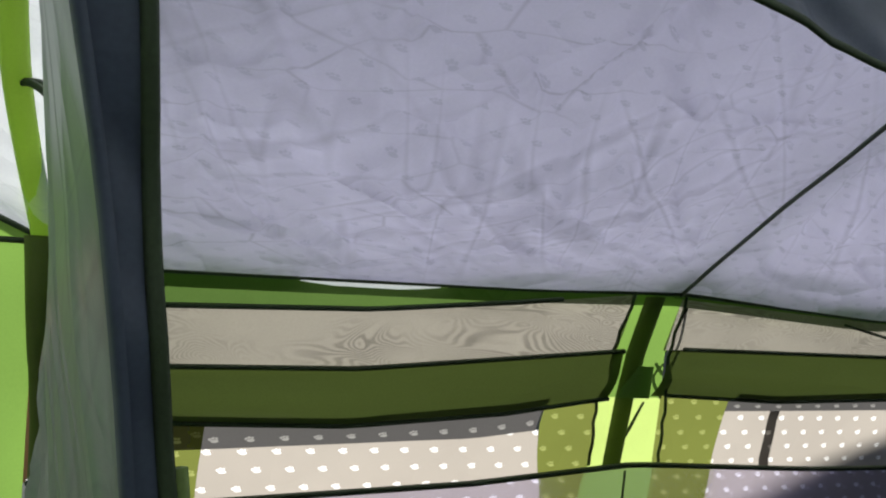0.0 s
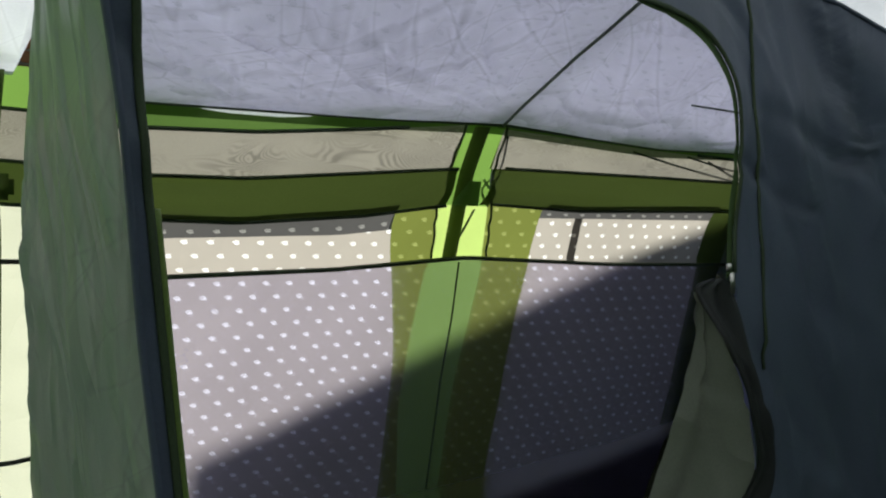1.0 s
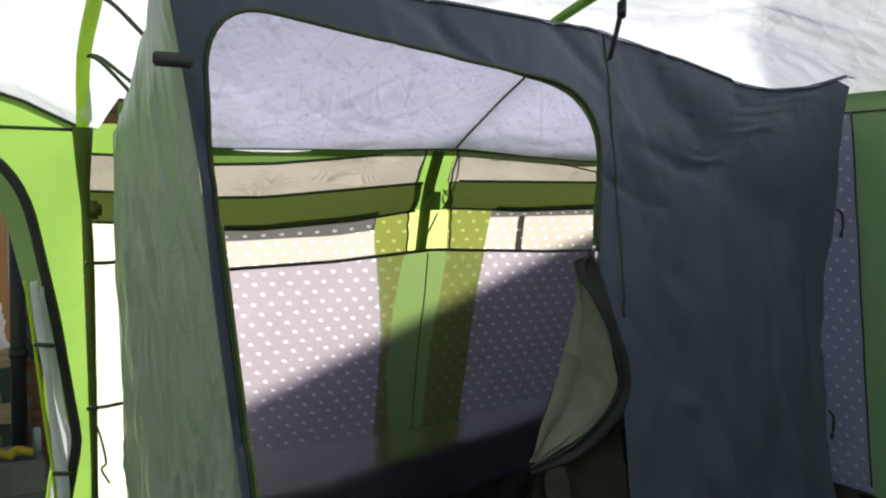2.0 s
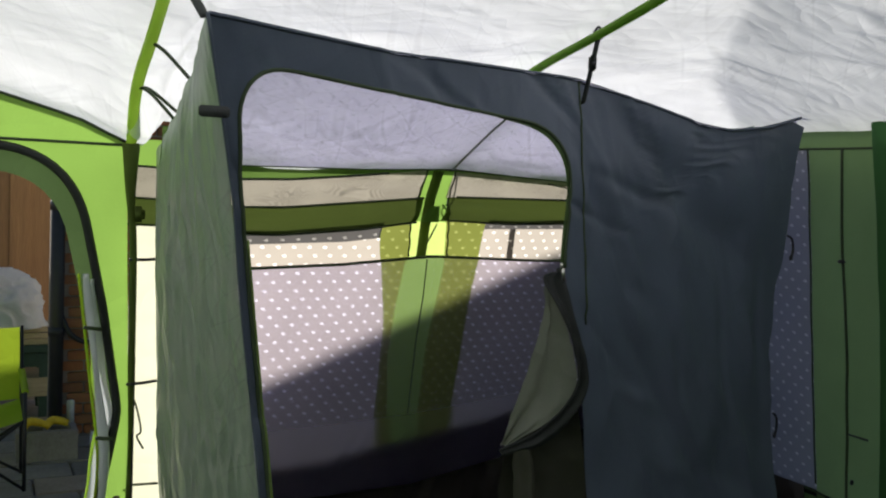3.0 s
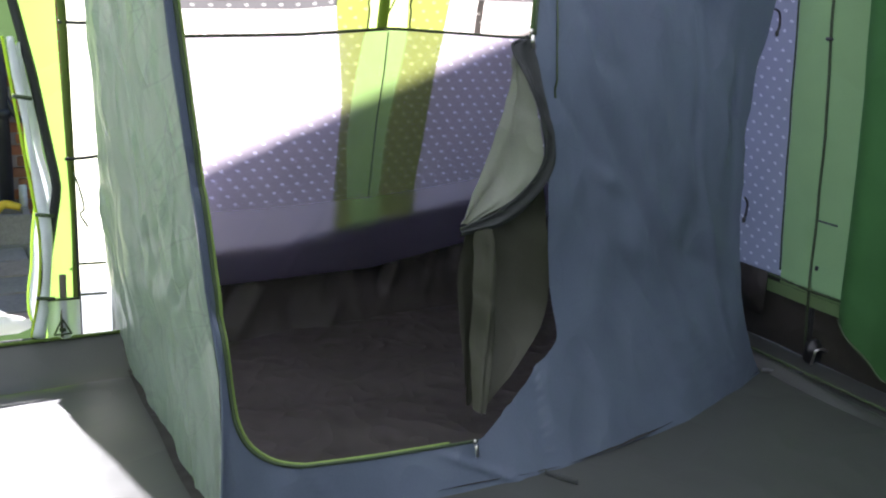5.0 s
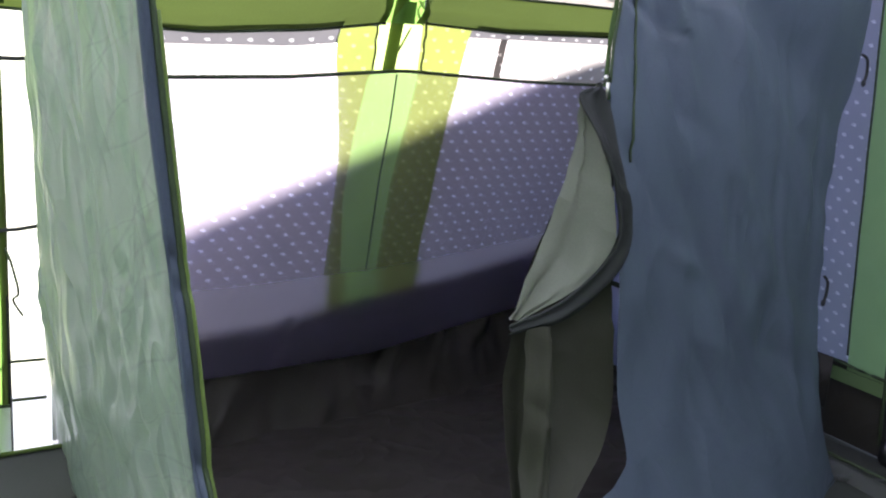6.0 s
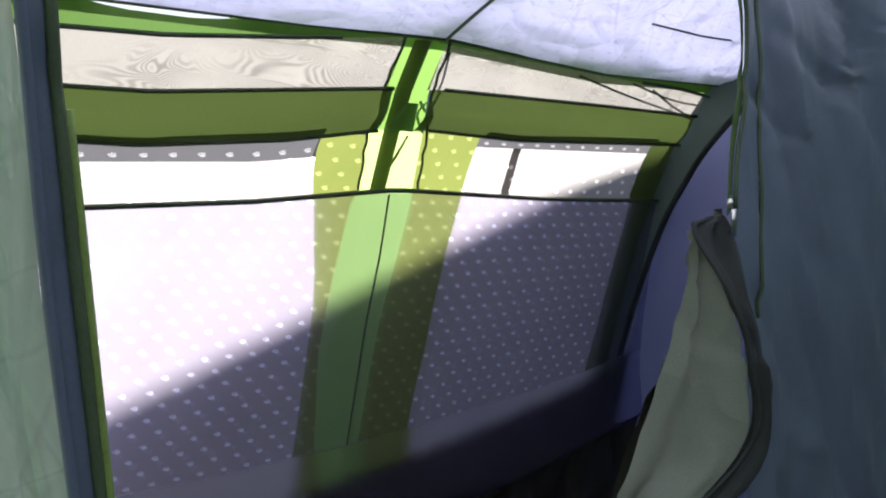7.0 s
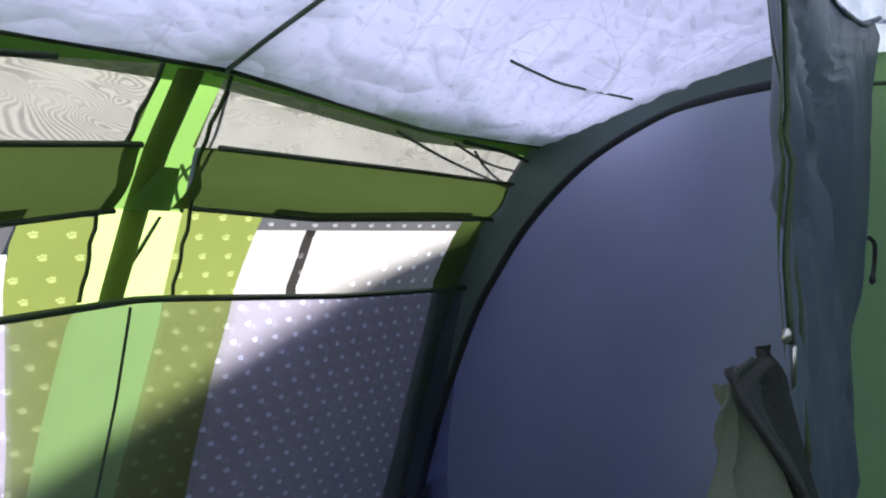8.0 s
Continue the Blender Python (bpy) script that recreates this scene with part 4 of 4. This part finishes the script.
def fold_fn(pts_a, pts_b, bulge, seed):
    A, B = smooth_line(pts_a, 30), smooth_line(pts_b, 30)
    def fn(u, v):
        i = round(v * 30)
        p = A[i].lerp(B[i], u)
        p.y += bulge * math.sin(math.pi * u) + 0.012 * math.sin(u * 9 + v * 4 + seed) * math.sin(math.pi * u)
        p.x += wob(u * 3, v * 4, seed, 1.5, 0.005)
        p.y += FLAP_FOLDS.at(u * 0.3, v * 0.6)
        return p
    return fn


EDGE_IN = ((1.244, 0.735, 1.325), (1.214, 0.742, 1.300), (1.246, 0.680, 1.20), (1.290, 0.660, 1.09), (1.310, 0.655, 0.95), (1.22, 0.72, 0.80), (1.095, 0.775, 0.725))
EDGE_OUT = ((1.256, 0.712, 1.345), (1.276, 0.695, 1.280), (1.308, 0.668, 1.16), (1.338, 0.648, 1.04), (1.345, 0.648, 0.92), (1.25, 0.71, 0.76), (1.10, 0.78, 0.695))
FLAP_BACK = ((1.222, 0.742, 1.302), (1.236, 0.762, 1.19), (1.210, 0.772, 1.05), (1.16, 0.778, 0.89), (1.105, 0.778, 0.735))
FLAP_FRONT = ((1.229, 0.737, 1.298), (1.252, 0.680, 1.19), (1.292, 0.664, 1.08), (1.300, 0.670, 0.90), (1.125, 0.770, 0.735))
door_flap = part("door_flap", sheet(fold_fn(FLAP_BACK, FLAP_FRONT, 0.012, 1), 24, 30, (0.2, 0.6)), OLIVE, bedroom, "olive grey lining of the folded door")
part("zip_edge", sheet(fold_fn(EDGE_IN, EDGE_OUT, -0.008, 2), 6, 30, (0.05, 0.9)), ZIP, door_flap, "wide black zip edge of the door")
part("zip_teeth", tube(smooth_line([Vector(p) + Vector((0, -0.008, 0)) for p in EDGE_IN], 40), 0.005, 5), ZIP, door_flap)
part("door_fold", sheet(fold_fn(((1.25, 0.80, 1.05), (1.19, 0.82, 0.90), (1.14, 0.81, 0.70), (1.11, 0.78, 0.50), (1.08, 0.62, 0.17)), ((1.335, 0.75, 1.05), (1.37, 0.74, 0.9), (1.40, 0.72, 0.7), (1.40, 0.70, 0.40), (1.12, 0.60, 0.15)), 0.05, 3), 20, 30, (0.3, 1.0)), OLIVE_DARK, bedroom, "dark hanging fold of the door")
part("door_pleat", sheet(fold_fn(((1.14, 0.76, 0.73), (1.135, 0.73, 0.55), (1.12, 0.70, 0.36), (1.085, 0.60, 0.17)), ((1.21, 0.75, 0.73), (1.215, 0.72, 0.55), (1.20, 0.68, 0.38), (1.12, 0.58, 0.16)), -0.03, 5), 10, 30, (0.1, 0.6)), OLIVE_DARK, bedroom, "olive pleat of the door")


def zip_pull(at, tilt, label):
    z = thing("zip_pull", label, "zip pull")
    bm = box(at, (0.011, 0.008, 0.016), 0.002)
    part("slider", bm, STEEL, z)
    m = pose(0, 0, 0, 0, tilt, 0)
    part("tag", box(Vector(at) + m @ Vector((0, -0.008, -0.030)), (0.012, 0.003, 0.042), 0.0012, m), STEEL, z)


zip_pull((1.255, 0.700, 1.352), -8, "nickel zip pull at the top of the door zip")
zip_pull((1.010, 0.450, 0.142), -10, "nickel zip pull at the foot of the door")

# straps, tabs and toggles
def strap(name, a, b, label):
    ob = thing(name, label, "strap")
    a, b = Vector(a), Vector(b)
    part("webbing", tube([a.lerp(b, f) for f in np.linspace(0, 1, 8)], 0.012, 6, False, 0.25), WEB, ob, "dark webbing")
    mid = a.lerp(b, 0.62)
    part("buckle", box(mid, (0.03, 0.016, 0.05), 0.006), PLASTIC, ob, "black plastic buckle")
    part("hook", tube(smooth_line((b + Vector((0, 0, -0.01)), b + Vector((0.02, 0, 0.01)), b + Vector((0, 0, 0.03)), b + Vector((-0.018, 0, 0.012))), 12), 0.005, 6), PLASTIC, ob, "black plastic hook")
    return ob


strap("hanging_strap", on_front(1.374, 1.90, 0.012), (1.28, 0.60, 2.09), "dark webbing strap with a buckle holding the bedroom up")
strap("hanging_strap", (0.0, 0.40, 1.97), (-0.045, 0.52, 2.10), "short dark strap at the bedroom's front corner")


def toggle(points, label):
    ob = thing("toggle", label, "toggle")
    part("cord", tube(smooth_line(points, 14), 0.005, 6), PLASTIC, ob)
    part("end", box(points[-1], (0.016, 0.012, 0.022), 0.004), PLASTIC, ob)


toggle(((2.445, 0.86, 1.46), (2.463, 0.85, 1.445), (2.473, 0.85, 1.40), (2.465, 0.85, 1.37)), "black toggle cord on the bedroom's edge")
toggle(((2.383, 0.81, 0.75), (2.393, 0.80, 0.73), (2.396, 0.80, 0.69), (2.389, 0.80, 0.66)), "black toggle cord low on the bedroom's edge")
for pts in (((2.57, 0.75, 0.02), (2.65, 0.70, 0.015), (2.72, 0.66, 0.015)), ((1.25, 0.40, 0.01), (1.28, 0.35, 0.012), (1.31, 0.31, 0.012)), ((0.235, 0.495, 0.03), (0.235, 0.46, 0.015), (0.24, 0.42, 0.012))):
    s = thing("peg_strap", "short black webbing strap at the bedroom's foot", "strap")
    part("webbing", tube(smooth_line(pts, 8), 0.012, 6, False, 0.3), WEB, s)

# right-hand side: pegging ring and the hanging door curtain
ring = thing("ring_and_pin", "small steel ring and pin at the tent leg", "tent fitting", (2.86, 0.74, 0.0))
part("pin", tube([(0.0, 0.0, 0.004), (0.0, -0.01, 0.07), (0.02, -0.02, 0.08), (0.05, -0.03, 0.07)], 0.006, 6), STEEL, ring)
part("block", box((0.03, 0.02, 0.055), (0.09, 0.05, 0.10), 0.012), PLASTIC, ring)
pole = thing("tent_leg", "dark tent leg in the green wall sleeve", "tent pole")
part("pole", tube([(right_x(0.8, z) + 0.012, 0.8, z) for z in np.linspace(0.01, 0.34, 6)], 0.012, 8), FRAME, pole)
part("guy_toggle", box((right_x(0.8, 1.36) - 0.02, 0.80, 1.36), (0.02, 0.03, 0.014), 0.004), PLASTIC, pole)
part("guy_toggle", box((right_x(0.77, 0.41) - 0.02, 0.77, 0.43), (0.012, 0.014, 0.02), 0.003), PLASTIC, pole)
part("tie", tube([(right_x(0.77, 0.6) - 0.012, y, 0.63) for y in (0.80, 0.76, 0.70)], 0.004, 5), WEB, pole)

curtain = thing("door_curtain", "deep green tent door hanging loose with a curved foot", "tent door")


def curtain_fn(u, v):
    y = 0.62 - 1.0 * u
    foot = 0.08 + 0.5 * max(0.0, 0.22 - u) ** 1.0 * 1.6
    z = foot + (1.93 - foot) * v
    return right_x(y, z) - 0.05 - 0.02 * math.sin(u * 14 + v * 2) - 0.015 * math.sin(u * 31), y - 0.03 * math.sin(v * 3), z


part("curtain_cloth", sheet(curtain_fn, 50, 40, (1, 1.9)), GREEN_DEEP, curtain, "deep green door cloth")
part("curtain_edge", tube([curtain_fn(u, 0) for u in np.linspace(0, 1, 40)], 0.006, 5), PIPING, curtain)

# ---------------------------------------------------------------- outside, beyond the doorway
GZ = -0.25
house = thing("brick_wall", "red brown brick house wall with a sloping top", "wall", kind="structure")
HX, HY = 0.0, 4.95


def gable(x):
    return 2.335 + 0.40 * (x - HX)


bm = bmesh.new()
prof = [(HX, GZ), (HX + 11, GZ), (HX + 11, gable(HX + 11)), (HX, gable(HX))]
fr = [bm.verts.new((x, HY + 0.012, z)) for x, z in prof]
bk = [bm.verts.new((x, HY + 0.22, z)) for x, z in prof]
bm.faces.new(fr)
bm.faces.new(bk[::-1])
for i in range(4):
    bm.faces.new((fr[i], bk[i], bk[(i + 1) % 4], fr[(i + 1) % 4]))
part("mortar", bm, MORTAR, house, "grey mortar", smooth=False)
brick_me = bpy.data.meshes.new("brick")
bm = box((0, 0, 0), (0.213, 0.03, 0.063), 0.006)
bm.to_mesh(brick_me)
bm.free()
brick_me.materials.append(BRICK)
for r in range(34):
    for c in range(5):
        x = HX + 0.105 + c * 0.225 + (0.112 if r % 2 else 0.0)
        if r % 2 and c == 4:
            continue
        b = new("brick", brick_me)
        b.parent = house
        b.matrix_basis = pose(x, HY + random.uniform(-0.003, 0.003), GZ + 0.04 + r * 0.075, random.uniform(-1, 1), random.uniform(-0.6, 0.6), 0)

# paving slabs
patio = thing("patio", "grey buff concrete paving with dark joints", "patio", kind="structure")
slab_me = bpy.data.meshes.new("paving_slab")
bm = box((0, 0, 0), (0.44, 0.29, 0.05), 0.008)
bm.to_mesh(slab_me)
bm.free()
slab_me.materials.append(SLAB)
for r in range(15):
    for c in range(6):
        s = new("paving_slab", slab_me)
        s.parent = patio
        s.matrix_basis = pose(-1.5 + c * 0.45 + (0.22 if r % 2 else 0), 2.95 + r * 0.30, ground_z(2.95 + r * 0.30) - 0.012 + random.uniform(-0.004, 0.004), (-12 if r == 0 else 0) + random.uniform(-0.5, 0.5), random.uniform(-0.5, 0.5), 0)

fence = thing("garden_fence", "brown stained board fence behind the patio", "fence")
for k in range(16):
    part("board", box((-2.3 + k * 0.155, 6.6 + 0.012 * (k % 2), GZ + 0.95), (0.162, 0.02, 1.9), 0.004), FENCE, fence, smooth=False)
for z in (0.2, 1.3):
    part("rail", box((-1.1, 6.64, GZ + z), (2.5, 0.04, 0.08), 0.006), FENCE, fence, smooth=False)

pipe = thing("drainpipe", "dark drainpipe standing against the brick wall", "drainpipe", (0.03, 4.86, GZ))
part("pipe", tube([(0, 0, 0.0), (0, 0, 0.9), (0, 0, 2.0)], 0.045, 14), PIPE, pipe)
for z in (0.75, 1.6):
    part("collar", tube([(0, 0, z - 0.03), (0, 0, z + 0.03)], 0.054, 14), PIPE, pipe)
part("branch", tube(smooth_line(((0.03, 0, 0.85), (0.08, -0.02, 0.74), (0.16, -0.02, 0.68), (0.24, 0, 0.67)), 14), 0.018, 8), PIPE, pipe)
plate = part("wall_box", box((0.13, 4.90, GZ + 0.18), (0.05, 0.03, 0.17), 0.006), WHITE)
tagged(plate, "small white plastic box on the brick wall", "junction box")
tin = thing("tin_can", "pale tin can at the foot of the wall", "can", (0.27, 4.55, GZ))
part("body", tube([(0, 0, 0), (0, 0, 0.13)], 0.05, 16), STEEL, tin)
part("label_band", tube([(0, 0, 0.03), (0, 0, 0.10)], 0.0512, 16), WHITE, tin)

block = thing("concrete_block", "grey hollow concrete block on the patio", "block", (-0.05, 4.45, GZ))
for y in (-0.09, 0.09):
    part("side", box((0, y, 0.10), (0.36, 0.035, 0.20), 0.006), CONCRETE, block, smooth=False)
for x in (-0.16, 0.0, 0.16):
    part("web", box((x, 0, 0.10), (0.035, 0.146, 0.196), 0.004), CONCRETE, block, smooth=False)
glove = thing("rubber_glove", "yellow rubber gloves draped over the block", "gloves", (-0.05, 4.42, GZ + 0.20))
for dx in (-0.075, 0.055):
    part("glove", tube(smooth_line(((dx - 0.07, -0.02, 0.015), (dx - 0.03, 0, 0.05), (dx + 0.02, 0, 0.045), (dx + 0.07, -0.01, 0.03)), 12), lambda f: 0.028 - 0.01 * abs(f - 0.4), 8), YELLOW, glove)

# bench with stacked boxes and plastic sheeting
bench = thing("work_bench", "dark green timber bench with pale shelves", "bench", (-0.42, 5.7, GZ))
for x in (-0.55, 0.42):
    for y in (-0.18, 0.18):
        part("leg", box((x, y, 0.25), (0.07, 0.07, 0.50), 0.006), TEAL, bench, smooth=False)
part("top", box((-0.06, 0, 0.525), (1.15, 0.5, 0.05), 0.006), TEAL, bench, smooth=False)
part("rail", box((-0.06, -0.2, 0.44), (1.1, 0.04, 0.10), 0.006), TEAL, bench, smooth=False)
part("shelf", box((-0.06, 0, 0.24), (1.1, 0.46, 0.14), 0.006), TIMBER, bench, smooth=False)
boards = thing("timber_stack", "pale weathered boards stacked on the bench", "timber", (-0.45, 5.68, GZ + 0.55))
for k in range(3):
    part("board", box((0.02 * k, 0, 0.02 + k * 0.042), (1.0, 0.36 - 0.03 * k, 0.04), 0.004, pose(0, 0, 0, 0, 0, k * 1.5)), TIMBER, boards, smooth=False)


def heap(name, label, category, at, size, mat, seed, n=36):
    bm = bmesh.new()
    bmesh.ops.create_icosphere(bm, subdivisions=5, radius=1)
    for v in bm.verts:
        p = v.co.copy()
        r = 1 + 0.28 * noise.noise(p * 1.6 + Vector((seed, 0, 0))) - 0.22 * abs(noise.noise(p * 3.1 + Vector((0, seed, 0)))) + 0.05 * noise.noise(p * 9)
        p *= r
        v.co = Vector((p.x * size[0], p.y * size[1], max(0.0, (p.z + 0.35) / 1.35) * size[2]))
    ob = part(name, bm, mat)
    ob.location = at
    return tagged(ob, label, category)


heap("plastic_sheeting", "crumpled white plastic sheeting over the stacked boards", "plastic sheet", (-0.38, 5.66, GZ + 0.672), (0.42, 0.28, 0.42), SHEETING, 3.0)
heap("bundled_cloth", "crumpled white cloth bundle in sunlight by the doorway", "cloth", (-0.50, 2.22, -0.05), (0.42, 0.22, 0.20), LINEN, 8.0)
heap("door_cloth_heap", "pale door cloth lying over the threshold", "cloth", (-0.75, 1.93, -0.01), (0.60, 0.14, 0.14), LINEN, 5.0)
heap("blue_bag", "dark blue and white bag on the paving", "bag", (-0.52, 2.75, -0.19), (0.16, 0.12, 0.16), solid("dark blue bag cloth", (0.05, 0.07, 0.12), 0.7), 12.0)

chair = thing("camping_chair", "lime green folding camping chair with black frame", "chair", (-0.46, 4.1, GZ))
part("backrest", sheet(lambda u, v: (-0.24 + 0.48 * u, 0.12 + 0.1 * v - 0.04 * math.sin(math.pi * u), 0.45 + 0.42 * v), 10, 8), LIME, chair)
part("seat", sheet(lambda u, v: (-0.24 + 0.48 * u, -0.3 + 0.42 * v, 0.42 + 0.03 * v - 0.05 * math.sin(math.pi * u)), 10, 8), LIME, chair)
for x in (-0.25, 0.25):
    part("arm", tube(smooth_line(((x, 0.16, 0.62), (x, -0.1, 0.60), (x, -0.3, 0.58)), 8), 0.02, 8, False, 0.4), LIME, chair)
    part("leg", tube([(x, -0.3, 0.58), (x, -0.3, 0.0)], 0.011, 8), FRAME, chair)
    part("leg", tube([(x, 0.22, 0.88), (x, 0.10, 0.40), (x, 0.05, 0.0)], 0.011, 8), FRAME, chair)
    part("brace", tube([(x, -0.3, 0.02), (-x, -0.3, 0.42)], 0.009, 8), FRAME, chair)
    part("brace", tube([(x, 0.05, 0.02), (-x, -0.3, 0.42)], 0.009, 8), FRAME, chair)

# door cloth rolled to the side of the doorway
roll = thing("door_roll", "pale grey rolled door cloth with a yellow edge beside the doorway", "tent door")
pts = smooth_line(((-0.118, 1.72, 1.22), (-0.095, 1.715, 1.02), (-0.070, 1.715, 0.80), (-0.042, 1.72, 0.55), (-0.050, 1.73, 0.35), (-0.085, 1.73, 0.15)), 40)
part("rolled_cloth", tube(pts, lambda f: 0.011 + 0.004 * math.sin(f * 14) + 0.009 * f, 10), SHEETING, roll, "pale grey rolled cloth")
part("rolled_edge", tube([p + Vector((-0.024, 0.0, 0)) for p in pts], 0.005, 6), LIME, roll, "lime edge tape")
for k, f in enumerate((8, 22, 34)):
    part("tie", tube([pts[f] + Vector((0.03, -0.03, 0)), pts[f] + Vector((-0.03, -0.035, 0.01))], 0.007, 6), PIPING, roll)

ties = thing("pole_tie", "thin dark cord tying the bedroom to the roof pole", "cord")
part("cord", tube(smooth_line(((-0.015, 1.05, 1.985), (0.02, 1.0, 1.95), (0.085, 0.95, 1.87)), 8), 0.006, 5), PIPING, ties)
ties = thing("pole_tie", "thin dark cord tying the bedroom to the roof pole", "cord")
part("cord", tube(smooth_line(((-0.005, 1.33, 1.875), (0.03, 1.3, 1.85), (0.10, 1.27, 1.77)), 8), 0.006, 5), PIPING, ties)
part("cord", tube(smooth_line(((-0.005, 1.33, 1.87), (0.03, 1.32, 1.865), (0.11, 1.30, 1.80)), 8), 0.006, 5), PIPING, ties)

# small fittings along the foot of the walls
part("skirt_bar", tube([(0.0, 1.725, 0.14), (0.005, 1.727, 0.38)], 0.012, 6, False, 0.4), GREY_LOW, wall_left, "dark bar on the skirt")
part("skirt", sheet(lambda u, v: (-0.055 + 0.115 * u, 1.728 + 0.01 * math.sin(u * 9), 0.135 + 0.15 * v), 6, 4), SHEETING, wall_left, "pale plastic skirt")
part("skirt_seam", tube([(-0.055, 1.72, 0.29), (0.06, 1.72, 0.288)], 0.005, 5), PIPING, wall_left)
mark = [(-0.035, 0.155), (0.025, 0.155), (-0.005, 0.215)]
for k in range(3):
    (xa, za), (xb, zb) = mark[k], mark[(k + 1) % 3]
    part("printed_mark", tube([(xa, 1.716, za), (xb, 1.716, zb)], 0.0035, 5), PIPING, wall_left)
part("mark_spot", box((-0.005, 1.716, 0.172), (0.022, 0.003, 0.014), 0.001), PIPING, wall_left)
part("floor_binding", tube([(2.74 - 0.02 * math.sin(y * 2), y, 0.022) for y in np.linspace(1.1, -3.0, 40)], 0.007, 6), PIPING, wall_right, "green binding at the floor's edge")


def floor_fold(u, v):
    y = 1.05 - 2.2 * u
    x = 2.62 + 0.10 * v - 0.03 * math.sin(u * 7)
    return x, y, 0.006 + 0.035 * math.sin(math.pi * v) * (0.6 + 0.4 * math.sin(u * 11))


fold = part("floor_fold", sheet(floor_fold, 40, 10, (2.2, 0.12)), FLOOR)
tagged(fold, "raised fold of the grey olive groundsheet by the wall", "groundsheet fold")

# slack cords under the right-hand vent
for pts in (((1.80, 1.66, 1.625), (2.10, 1.74, 1.590), (2.45, 1.82, 1.560)), ((2.05, 1.69, 1.625), (2.30, 1.76, 1.600), (2.52, 1.79, 1.595)), ((2.15, 1.70, 1.615), (2.38, 1.80, 1.575), (2.54, 1.83, 1.563))):
    part("cord", tube(smooth_line([Vector(p) + Vector((0, -0.02, 0)) for p in pts], 14), 0.0035, 5), PIPING, wall_back, "slack dark cord")
